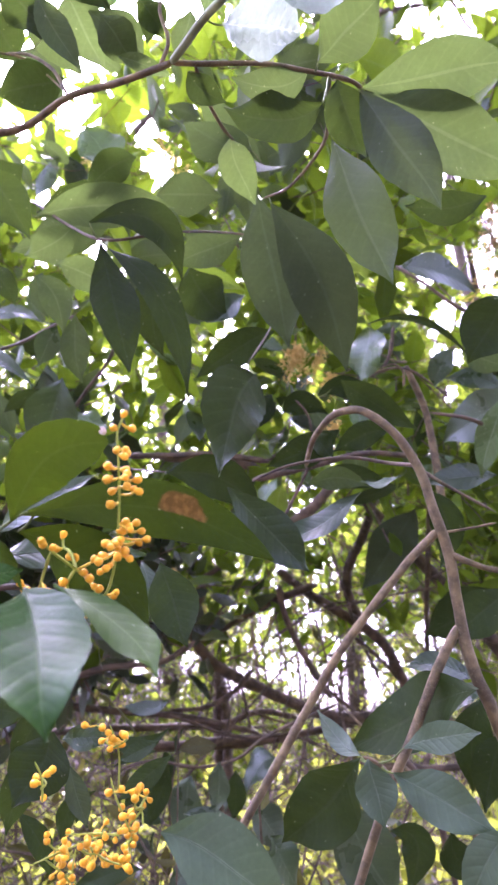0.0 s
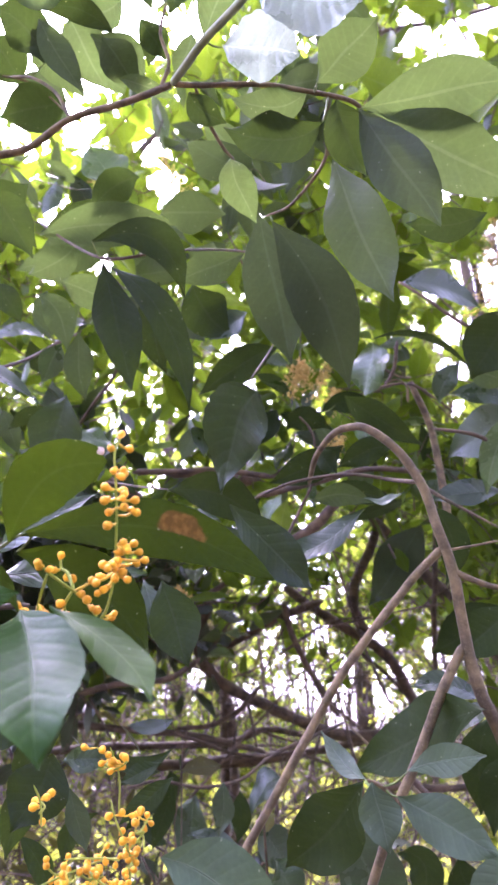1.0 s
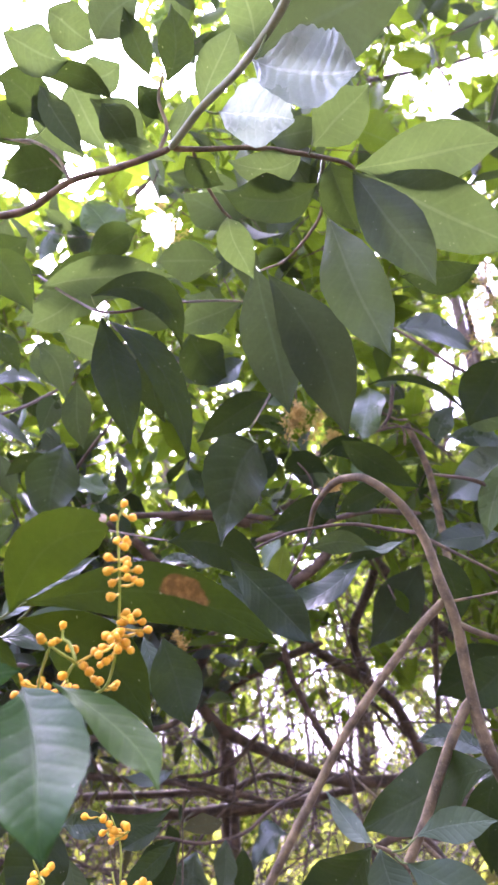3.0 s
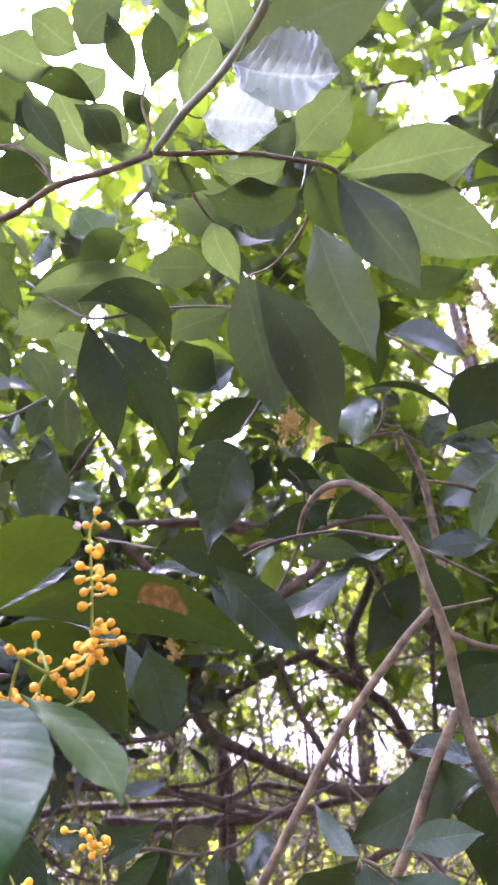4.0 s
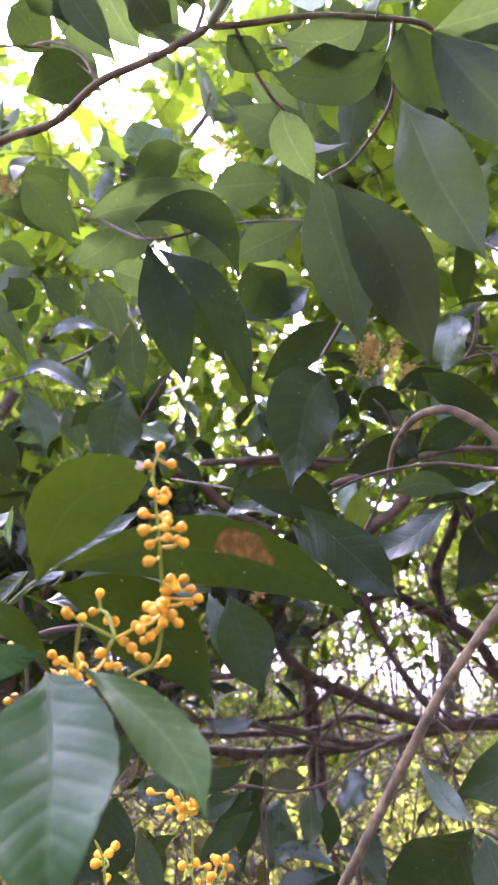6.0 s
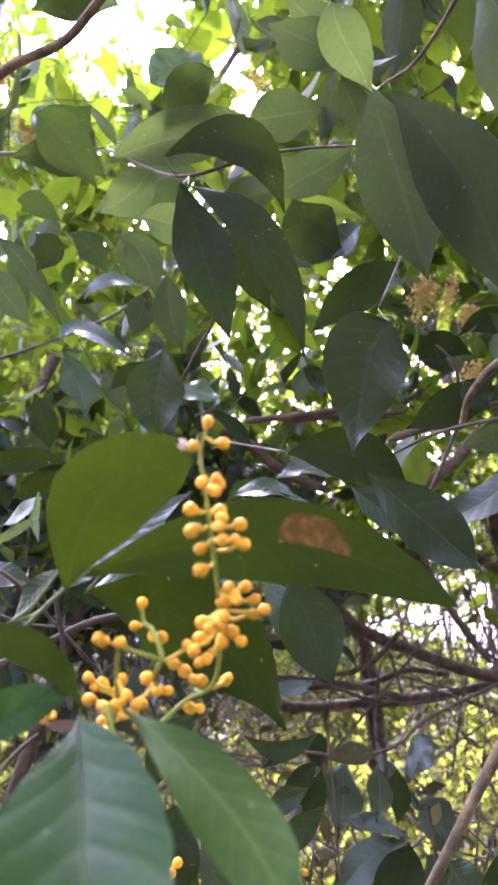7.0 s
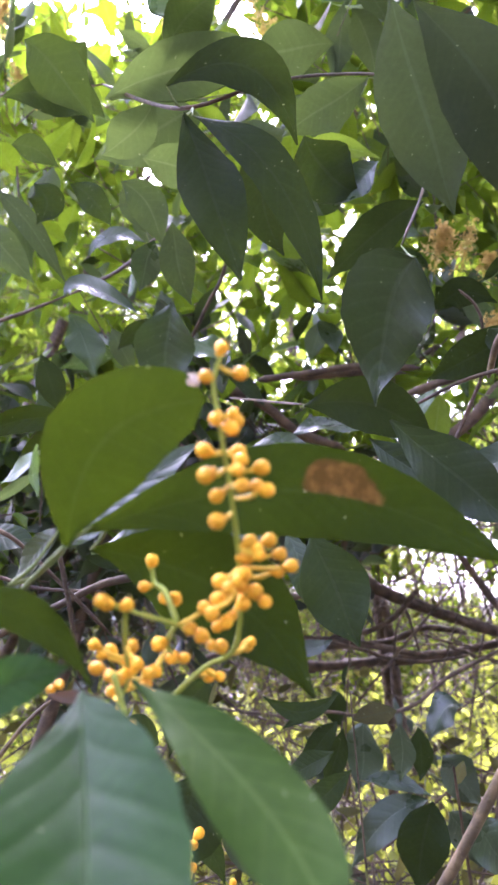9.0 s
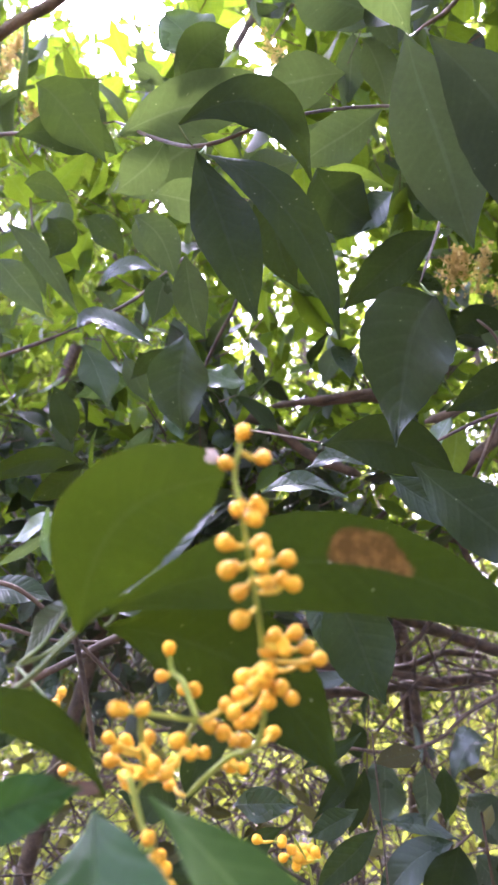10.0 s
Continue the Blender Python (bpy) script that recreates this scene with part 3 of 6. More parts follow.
leaf(branch, (-0.0806, 0.2598, 1.5835), (-0.0663, 0.2487, 1.6009), (-0.0469, 0.2568, 1.6103), 0.0230, (0.26, -0.87, -0.43), OLIVE, fold=0.05, blunt=0.38)
leaf(branch, (-0.079, 0.2624, 1.586), (-0.0337, 0.2935, 1.5953), (0.0122, 0.3029, 1.575), 0.0238, (0.39, -0.91, -0.15), SPOTTED, fold=0.08, blunt=0.76)
leaf(branch, (-0.0856, 0.2794, 1.5848), (-0.0605, 0.3006, 1.5745), (-0.0375, 0.3042, 1.546), 0.0280, (0.41, -0.91, -0.07), OLIVE, fold=0.08)
leaf(branch, (-0.066, 0.2387, 1.5554), (-0.0492, 0.2095, 1.5291), (-0.0423, 0.1993, 1.5111), 0.0272, (0.10, -0.69, 0.7), BROAD, fold=0.22, blunt=1.05, stalked=False, shoulder=1.3, ripple=0.0022, peak=0.75)
leaf(branch, (-0.0577, 0.2422, 1.5560), (-0.0327, 0.2280, 1.5402), (-0.0195, 0.2129, 1.5252), 0.0140, (-0.15, -0.42, 0.9), SMOOTH, fold=0.1, stalked=False, shoulder=1.35)
leaf(branch, (-0.0877, 0.2298, 1.552), (-0.0755, 0.2317, 1.5565), (-0.0649, 0.2338, 1.559), 0.0089, (0.16, -0.99, 0.04), BROAD)
leaf(branch, (-0.0927, 0.2347, 1.5712), (-0.0799, 0.2425, 1.5687), (-0.0696, 0.2499, 1.5549), 0.0078, (0.56, -0.83, 0.02), OLIVE)
leaf(branch, (-0.1805, 0.4424, 1.6762), (-0.217, 0.4497, 1.6886), (-0.271, 0.4583, 1.6816), 0.0155, (-0.18, -0.92, -0.35), OLIVE)
leaf(branch, (-0.1827, 0.4403, 1.6808), (-0.2097, 0.456, 1.6757), (-0.2365, 0.4711, 1.6726), 0.0148, (-0.31, -0.71, -0.63), OLIVE)
leaf(branch, (-0.0971, 0.2882, 1.587), (-0.0821, 0.2887, 1.5988), (-0.0613, 0.3002, 1.6153), 0.0137, (0.06, -0.95, 0.32), GLOSSY, ripple=0.012)
leaf(branch, (-0.1159, 0.3048, 1.6201), (-0.1276, 0.3128, 1.6187), (-0.1408, 0.3208, 1.6161), 0.0069, (-0.55, -0.82, 0.13), PALE)
leaf(branch, (-0.1173, 0.3062, 1.6145), (-0.1312, 0.3139, 1.6121), (-0.1478, 0.3211, 1.6089), 0.0036, (-0.28, -0.79, -0.54), MATTE)
leaf(branch, (-0.0984, 0.2863, 1.592), (-0.1109, 0.295, 1.5875), (-0.125, 0.3051, 1.5777), 0.0077, (-0.5, -0.85, -0.19), SATIN)
leaf(branch, (-0.1114, 0.2954, 1.6193), (-0.1139, 0.2972, 1.6118), (-0.1135, 0.2998, 1.604), 0.0043, (0.98, -0.13, -0.17), PALE)
leaf(branch, (-0.1254, 0.3543, 1.5936), (-0.0947, 0.3719, 1.6001), (-0.058, 0.3932, 1.6005), 0.0282, (0.38, -0.75, 0.53), GLOSSY)
leaf(branch, (-0.1938, 0.3737, 1.6077), (-0.1798, 0.3773, 1.6089), (-0.1647, 0.3835, 1.6033), 0.0151, (0.34, -0.77, 0.54), SATIN)
leaf(branch, (-0.0496, 0.2532, 1.6151), (-0.0482, 0.253, 1.6136), (-0.0478, 0.2536, 1.6121), 0.0029, (0.17, -0.99, -0.04), TORN, blunt=0.5)
leaf(branch, (-0.0962, 0.2783, 1.5517), (-0.0908, 0.2801, 1.5507), (-0.0847, 0.2818, 1.5508), 0.0031, (0.3, -0.94, 0.14), DEAD)
stem(branch, "twig", .0018, .0016, DARKBARK, (-0.1275, 0.4092, 1.5906), (-0.1422, 0.3953, 1.5868), (-0.1593, 0.3926, 1.58), (-0.1764, 0.3899, 1.5733), (-0.2106, 0.3846, 1.5598))
stem(branch, "twig", .0008, .0007, DARKBARK, (-0.1153, 0.3145, 1.5907), (-0.1147, 0.3195, 1.576), (-0.1147, 0.3241, 1.5621), (-0.1146, 0.3273, 1.5523))
stem(branch, "twig", .0010, .0008, DARKBARK, (-0.1794, 0.3548, 1.6114), (-0.1654, 0.3606, 1.6061), (-0.1583, 0.3777, 1.5933), (-0.1411, 0.4028, 1.565))
stem(branch, "twig", .0012, .0009, BARK, (-0.2316, 0.4052, 1.4833), (-0.2116, 0.405, 1.5015), (-0.1867, 0.4035, 1.5279), (-0.1713, 0.4039, 1.5404))
stem(branch, "twig", .0010, .0008, DARKBARK, (-0.2173, 0.3926, 1.6015), (-0.1974, 0.4004, 1.595), (-0.1801, 0.4075, 1.5886), (-0.1518, 0.4167, 1.5854))
stem(branch, "main_stem", 0.009, 0.0035, BARK, (-0.42, 0.30, -0.02), (-0.40, 0.31, 0.6), (-0.33, 0.33, 1.1), (-0.25, 0.35, 1.38), (-0.1791, 0.3053, 1.5442))
cluster = new("flower_cluster")
cluster.parent = branch
tagged(cluster, "cluster of round orange-yellow buds on green stalks")
stalk(cluster, (-0.0669, 0.2801, 1.5489), (-0.0578, 0.2804, 1.5557), (-0.0496, 0.2761, 1.5589), (-0.0446, 0.2669, 1.5678), (-0.0414, 0.256, 1.577), (-0.039, 0.245, 1.5861), (-0.0386, 0.2388, 1.5984), (-0.0387, 0.2366, 1.6052), (-0.0366, 0.2354, 1.6104))
stalk(cluster, (-0.052, 0.2779, 1.558), (-0.0544, 0.268, 1.563), (-0.057, 0.2611, 1.5651), (-0.0606, 0.2484, 1.5677), (-0.0619, 0.2399, 1.5693))
stalk(cluster, (-0.0565, 0.2613, 1.565), (-0.06, 0.2635, 1.5719), (-0.063, 0.2653, 1.5741), (-0.0633, 0.2648, 1.5784))
stalk(cluster, (-0.0618, 0.2481, 1.5678), (-0.0695, 0.2642, 1.5619), (-0.0747, 0.2763, 1.5541), (-0.0779, 0.2772, 1.5486))
stalk(cluster, (-0.0688, 0.2572, 1.5567), (-0.0664, 0.2571, 1.549), (-0.0637, 0.2564, 1.5436), (-0.0601, 0.2573, 1.534))
stalk(cluster, (-0.057, 0.2612, 1.565), (-0.0611, 0.2667, 1.5613), (-0.0611, 0.271, 1.5582))
buds(cluster, (-0.0363, 0.2352, 1.6113), (-0.0399, 0.2358, 1.6066), (-0.0343, 0.2392, 1.6075), (-0.0389, 0.2375, 1.599), (-0.0364, 0.2413, 1.5994), (-0.0417, 0.2384, 1.5939), (-0.0366, 0.243, 1.594), (-0.042, 0.2397, 1.5896), (-0.0356, 0.2383, 1.5895), (-0.0329, 0.245, 1.5911), (-0.0343, 0.2457, 1.588), (-0.0324, 0.2455, 1.5869), (-0.0407, 0.2413, 1.586), (-0.0412, 0.2425, 1.5818))
buds(cluster, (-0.0384, 0.254, 1.5792), (-0.0353, 0.2569, 1.5795), (-0.0336, 0.2583, 1.5768), (-0.0368, 0.2542, 1.5765), (-0.035, 0.2611, 1.5738), (-0.04, 0.2565, 1.5767), (-0.0402, 0.2554, 1.5734), (-0.0456, 0.2564, 1.5724), (-0.0436, 0.2553, 1.5708), (-0.0393, 0.2589, 1.5702), (-0.0382, 0.262, 1.5682), (-0.0419, 0.2589, 1.5681), (-0.0499, 0.2589, 1.5679), (-0.048, 0.2577, 1.5665))
buds(cluster, (-0.0462, 0.2609, 1.5648), (-0.0542, 0.2623, 1.564), (-0.0529, 0.2653, 1.5625), (-0.0522, 0.2694, 1.5605), (-0.051, 0.2721, 1.5601), (-0.0471, 0.2817, 1.5605), (-0.0554, 0.284, 1.5534), (-0.0589, 0.2862, 1.5536), (-0.0488, 0.2847, 1.5598), (-0.0478, 0.2612, 1.5693))
buds(cluster, (-0.0618, 0.2388, 1.5694), (-0.0599, 0.245, 1.5687), (-0.0632, 0.2647, 1.5787), (-0.0653, 0.2649, 1.5734), (-0.0609, 0.2658, 1.5707), (-0.059, 0.2665, 1.5704), (-0.0619, 0.2643, 1.5614), (-0.0615, 0.2698, 1.5583), (-0.0592, 0.2716, 1.5582), (-0.0625, 0.2421, 1.569))
buds(cluster, (-0.0782, 0.2672, 1.5622), (-0.077, 0.2682, 1.56), (-0.0775, 0.2733, 1.5609), (-0.0718, 0.2725, 1.5613), (-0.0731, 0.273, 1.5586), (-0.0811, 0.2735, 1.5571), (-0.077, 0.2756, 1.5542), (-0.074, 0.2779, 1.5563), (-0.081, 0.2808, 1.5515), (-0.0731, 0.2826, 1.5527), (-0.0762, 0.2817, 1.553), (-0.0735, 0.2866, 1.55), (-0.0705, 0.2825, 1.5552))
buds(cluster, (-0.1117, 0.3043, 1.5703), (-0.1141, 0.3047, 1.5672), (-0.1151, 0.3083, 1.5686), (-0.1064, 0.3008, 1.5525), (-0.1087, 0.3005, 1.5513), (-0.0806, 0.2909, 1.5379), (-0.0786, 0.2925, 1.5347), (-0.0782, 0.2936, 1.5316))
buds(cluster, (-0.0647, 0.2562, 1.5469), (-0.0638, 0.2564, 1.5434), (-0.0626, 0.2564, 1.5411), (-0.0613, 0.2563, 1.5394), (-0.0604, 0.2565, 1.5362), (-0.0601, 0.2572, 1.5342), (-0.072, 0.262, 1.5559), (-0.0689, 0.2628, 1.5561), (-0.0662, 0.263, 1.5578), (-0.0644, 0.2642, 1.5558))
crowd = random.Random(8)
for x, y, z in ((-0.0384, 0.254, 1.5792), (-0.035, 0.2611, 1.5738), (-0.0402, 0.2554, 1.5734), (-0.0393, 0.2589, 1.5702), (-0.0462, 0.2609, 1.5648), (-0.0356, 0.2383, 1.5895), (-0.0389, 0.2375, 1.599)):
    buds(cluster, (x + crowd.uniform(-0.0028, 0.0028), y + crowd.uniform(-0.001, 0.004), z + crowd.uniform(-0.0028, 0.0028)), (x + crowd.uniform(-0.003, 0.003), y + crowd.uniform(0, 0.004), z + crowd.uniform(-0.003, 0.003)), size=0.0013)
leaf(branch, (-0.0998, 0.3872, 1.5138), (-0.1054, 0.3851, 1.4980), (-0.1142, 0.3810, 1.4814), 0.0300, (0.2, -0.95, 0.2), DARK)
leaf(branch, (-0.0997, 0.4183, 1.4972), (-0.0940, 0.4190, 1.4822), (-0.0884, 0.4191, 1.4682), 0.0120, (0.3, -0.9, 0.3), DUSK)
leaf(branch, (-0.0535, 0.4692, 1.4988), (-0.0682, 0.4663, 1.4879), (-0.0828, 0.4625, 1.4758), 0.0130, (0.3, -0.9, 0.3), DARK)
leaf(branch, (-0.0609, 0.4682, 1.5071), (-0.0726, 0.4660, 1.5013), (-0.0840, 0.4635, 1.4975), 0.0120, (0.0, -0.9, 0.4), DARK)
cluster = new("flower_cluster")
cluster.parent = branch
tagged(cluster, "lower hanging cluster of round orange buds")
bud_cluster(cluster, (-0.113, 0.415, 1.4539), (-0.062, 0.4104, 1.4678), .030, 35, 51)
bud_cluster(cluster, (-0.0695, 0.4024, 1.4861), (-0.0723, 0.3896, 1.5158), .018, 15, 52)
bud_cluster(cluster, (-0.0647, 0.4092, 1.4705), (-0.0573, 0.4062, 1.478), .012, 10, 53)
bud_cluster(cluster, (-0.0967, 0.3695, 1.4849), (-0.0992, 0.3624, 1.5013), .010, 5, 54)
bud_cluster(cluster, (-0.1041, 0.4232, 1.4536), (-0.1027, 0.4245, 1.4593), .012, 10, 55)
bud_cluster(cluster, (-0.0629, 0.4349, 1.4672), (-0.0669, 0.4350, 1.4758), .012, 5, 56)
bud_cluster(cluster, (-0.0690, 0.4319, 1.4534), (-0.0717, 0.4322, 1.4595), .012, 15, 57)
bud_cluster(cluster, (-0.0860, 0.4285, 1.4563), (-0.0890, 0.4289, 1.4645), .012, 10, 58)

# ---- the branch overhead ----
branch = thing("overhead_branch", "slender overhanging branch with large drooping green leaves", "branch")
stem(branch, "twig", .0026, .0018, BARK, (-0.2429, 0.3438, 1.8393), (-0.1838, 0.3288, 1.8386), (-0.151, 0.3186, 1.8383), (-0.1215, 0.3137, 1.8383), (-0.0923, 0.3002, 1.8439), (-0.0617, 0.291, 1.8416), (-0.0373, 0.2816, 1.8392), (-0.0303, 0.278, 1.8378))
stem(branch, "twig", .0022, .0021, GREEN_WOOD, (-0.0303, 0.278, 1.8378), (-0.023, 0.2707, 1.8391), (-0.0107, 0.2581, 1.8423), (0.0071, 0.2387, 1.8371), (0.0189, 0.2205, 1.8294), (0.0322, 0.1997, 1.8266), (0.0391, 0.1831, 1.837))
stem(branch, "twig", .0016, .0012, BARK, (-0.0303, 0.278, 1.8378), (-0.0149, 0.279, 1.8368), (0.0161, 0.2829, 1.8395), (0.041, 0.2856, 1.8356), (0.0626, 0.2886, 1.831), (0.0711, 0.2911, 1.8267))
stem(branch, "twig", .0012, .0008, BARK, (-0.0373, 0.2816, 1.8392), (-0.0323, 0.2786, 1.8559), (-0.0367, 0.2742, 1.8747), (-0.0324, 0.2669, 1.8888))
stem(branch, "twig", .0012, .0009, BARK, (-0.018, 0.2791, 1.8364), (-0.0139, 0.2964, 1.8337), (-0.0058, 0.3116, 1.8267), (-0, 0.3224, 1.8281))
stem(branch, "twig", .0014, .0009, BARK, (0.0534, 0.2873, 1.8331), (0.0544, 0.3086, 1.8357), (0.0543, 0.3398, 1.8407), (0.0344, 0.3733, 1.8405), (0.0169, 0.3875, 1.8448))
stem(branch, "twig", .0012, .0008, BARK, (-0.0923, 0.3002, 1.8439), (-0.1025, 0.2997, 1.8659), (-0.1187, 0.3017, 1.8828), (-0.1361, 0.3071, 1.8931))
leaf(branch, (0.0717, 0.2911, 1.8267), (0.1119, 0.2822, 1.8242), (0.1525, 0.2812, 1.8283), 0.0330, (-0.07, -0.66, -0.75), MATTE)
leaf(branch, (0.0721, 0.2926, 1.8239), (0.1159, 0.2973, 1.7959), (0.1587, 0.309, 1.7758), 0.0366, (-0.17, -0.79, -0.58), MATTE)
leaf(branch, (0.07, 0.2919, 1.8251), (0.0864, 0.2885, 1.7788), (0.1002, 0.2887, 1.7405), 0.0304, (-0.5, -0.85, -0.15), MATTE)
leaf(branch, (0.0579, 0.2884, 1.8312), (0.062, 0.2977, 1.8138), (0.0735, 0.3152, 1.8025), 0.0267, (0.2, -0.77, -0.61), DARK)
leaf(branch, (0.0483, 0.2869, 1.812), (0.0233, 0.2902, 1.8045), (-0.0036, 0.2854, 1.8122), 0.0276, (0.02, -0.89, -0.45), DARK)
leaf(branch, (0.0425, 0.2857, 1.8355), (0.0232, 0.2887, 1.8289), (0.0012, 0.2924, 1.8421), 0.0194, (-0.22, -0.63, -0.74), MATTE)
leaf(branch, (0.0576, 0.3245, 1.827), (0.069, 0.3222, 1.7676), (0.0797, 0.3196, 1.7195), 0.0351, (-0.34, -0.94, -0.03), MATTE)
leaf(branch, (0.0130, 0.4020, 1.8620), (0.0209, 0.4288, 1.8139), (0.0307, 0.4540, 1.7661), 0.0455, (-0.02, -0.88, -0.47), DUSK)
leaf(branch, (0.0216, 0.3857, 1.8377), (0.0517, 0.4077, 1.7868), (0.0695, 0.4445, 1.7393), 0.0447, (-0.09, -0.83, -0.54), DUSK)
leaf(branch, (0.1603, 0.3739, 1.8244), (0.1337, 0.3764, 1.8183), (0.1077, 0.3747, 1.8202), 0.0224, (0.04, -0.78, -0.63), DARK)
leaf(branch, (-0.0016, 0.3215, 1.8297), (0.0017, 0.3296, 1.8145), (0.011, 0.3551, 1.8095), 0.0210, (0.11, -0.54, -0.83), MATTE)
leaf(branch, (0.0466, 0.2772, 1.8305), (0.0621, 0.2639, 1.8349), (0.0763, 0.2502, 1.8402), 0.0297, (-0.21, -0.53, -0.82), MATTE)
# these two leaves carry their white shine in the base colour
leaf(branch, (0.0169, 0.2137, 1.8099), (0.0396, 0.2114, 1.7941), (0.0615, 0.2087, 1.7896), 0.0404, (-0.2, -0.96, -0.21), GLARE, fold=0.35, blunt=0.7, ripple=0.045)
leaf(branch, (-0.0016, 0.2666, 1.8481), (0.0201, 0.2615, 1.8374), (0.0371, 0.2637, 1.834), 0.0434, (-0.14, -0.97, -0.18), GLARE, fold=0.35, blunt=0.7, ripple=0.045)
leaf(branch, (0.0183, 0.2317, 1.8402), (0.0548, 0.2172, 1.8482), (0.0993, 0.2087, 1.8559), 0.0461, (-0.05, -0.67, -0.74), DUSK)
leaf(branch, (0.0188, 0.2215, 1.8275), (0.0168, 0.213, 1.8434), (0.0113, 0.1949, 1.856), 0.0216, (-0.06, -0.72, -0.69), MATTE)
leaf(branch, (-0.0312, 0.27, 1.8831), (-0.0251, 0.2605, 1.9013), (-0.0261, 0.2492, 1.9228), 0.0209, (0.17, -0.86, -0.47), DARK)
leaf(branch, (-0.0421, 0.2743, 1.8958), (-0.0484, 0.2647, 1.9137), (-0.0551, 0.2551, 1.9316), 0.0172, (-0.02, -0.88, -0.48), DARK)
leaf(branch, (-0.0114, 0.2643, 1.8518), (-0.0017, 0.2544, 1.8711), (0.0098, 0.2443, 1.8909), 0.0214, (0.25, -0.8, -0.55), MATTE)
leaf(branch, (-0.0705, 0.2985, 1.9128), (-0.0909, 0.2908, 1.9263), (-0.1158, 0.2895, 1.9275), 0.0160, (-0.12, -0.64, -0.76), DARK)
leaf(branch, (-0.1143, 0.3045, 1.899), (-0.1236, 0.2941, 1.9184), (-0.1442, 0.288, 1.9288), 0.0285, (-0.07, -0.84, -0.53), DARK)
leaf(branch, (-0.113, 0.2857, 1.9133), (-0.1022, 0.296, 1.8943), (-0.0881, 0.3076, 1.873), 0.0184, (0.17, -0.91, -0.39), MATTE)
leaf(branch, (-0.0527, 0.3114, 1.8892), (-0.066, 0.3045, 1.9015), (-0.0848, 0.2978, 1.9134), 0.0249, (-0.14, -0.77, -0.62), MATTE)
leaf(branch, (-0.0647, 0.2977, 1.8717), (-0.0514, 0.2999, 1.8681), (-0.0317, 0.3049, 1.8597), 0.0102, (-0.11, -0.7, -0.71), MATTE)
leaf(branch, (-0.1043, 0.322, 1.8879), (-0.1246, 0.3235, 1.884), (-0.1486, 0.3248, 1.8802), 0.0292, (0.1, -0.61, -0.79), DARK)
leaf(branch, (-0.0217, 0.2831, 1.8371), (-0.0145, 0.2879, 1.8284), (-0.0024, 0.2914, 1.8223), 0.0157, (-0.14, -0.77, -0.62), DARK)
leaf(branch, (-0.0535, 0.3211, 1.9137), (-0.0507, 0.3143, 1.9268), (-0.0535, 0.308, 1.9385), 0.0149, (0.15, -0.88, -0.46), DARK)
stem(branch, "twig", .0009, .0006, BARK, (-0.1661, 0.3159, 1.9113), (-0.1378, 0.3192, 1.9078), (-0.1224, 0.3215, 1.8989), (-0.0977, 0.3123, 1.8620))
leaf(branch, (-0.1210, 0.2948, 1.9181), (-0.1101, 0.3071, 1.9071), (-0.0967, 0.3305, 1.9003), 0.0263, (0.1, -0.75, -0.65), MATTE, stalked=False)
leaf(branch, (-0.1024, 0.3037, 1.9426), (-0.0952, 0.3179, 1.9287), (-0.0852, 0.3418, 1.9206), 0.0309, (0.2, -0.8, -0.55), MATTE, stalked=False)
leaf(branch, (-0.0743, 0.2898, 1.8978), (-0.0664, 0.2982, 1.8879), (-0.0567, 0.3145, 1.8838), 0.0231, (-0.1, -0.8, -0.6), MATTE, stalked=False)
leaf(branch, (-0.0552, 0.3022, 1.9298), (-0.0482, 0.3082, 1.9209), (-0.0427, 0.3219, 1.9183), 0.0187, (0.0, -0.85, -0.5), DARK, stalked=False)
leaf(branch, (-0.1505, 0.3443, 1.9365), (-0.1363, 0.3509, 1.9297), (-0.1211, 0.3690, 1.9279), 0.0364, (0.1, -0.7, -0.7), DUSK, stalked=False)
leaf(branch, (-0.1521, 0.3041, 1.9254), (-0.1434, 0.3120, 1.9170), (-0.1374, 0.3282, 1.9144), 0.0291, (0.2, -0.8, -0.6), DARK, stalked=False)
leaf(branch, (-0.0213, 0.2888, 1.8950), (-0.0260, 0.2950, 1.8845), (-0.0339, 0.3076, 1.8802), 0.0156, (-0.3, -0.8, -0.5), MATTE, stalked=False)
leaf(branch, (-0.0734, 0.3173, 1.9768), (-0.0865, 0.3178, 1.9672), (-0.1061, 0.3193, 1.9681), 0.0261, (0.0, -0.7, -0.7), MATTE, stalked=False)
leaf(branch, (-0.1298, 0.2639, 1.9336), (-0.1128, 0.2739, 1.9275), (-0.0963, 0.2843, 1.9321), 0.0297, (0.1, -0.75, -0.65), MATTE, stalked=False)
leaf(branch, (-0.0778, 0.2776, 1.9405), (-0.0648, 0.2651, 1.9443), (-0.0476, 0.2603, 1.9553), 0.0297, (0.1, -0.75, -0.65), DUSK, stalked=False)
leaf(branch, (-0.0982, 0.2505, 1.9270), (-0.0869, 0.2566, 1.9211), (-0.0746, 0.2700, 1.9221), 0.0260, (-0.1, -0.75, -0.65), MATTE, stalked=False)
stem(branch, "main_stem", 0.0035, 0.0024, DARKBARK, (-0.75, 0.42, -0.02), (-0.72, 0.42, 0.8), (-0.6, 0.42, 1.5), (-0.2429, 0.3438, 1.8393))

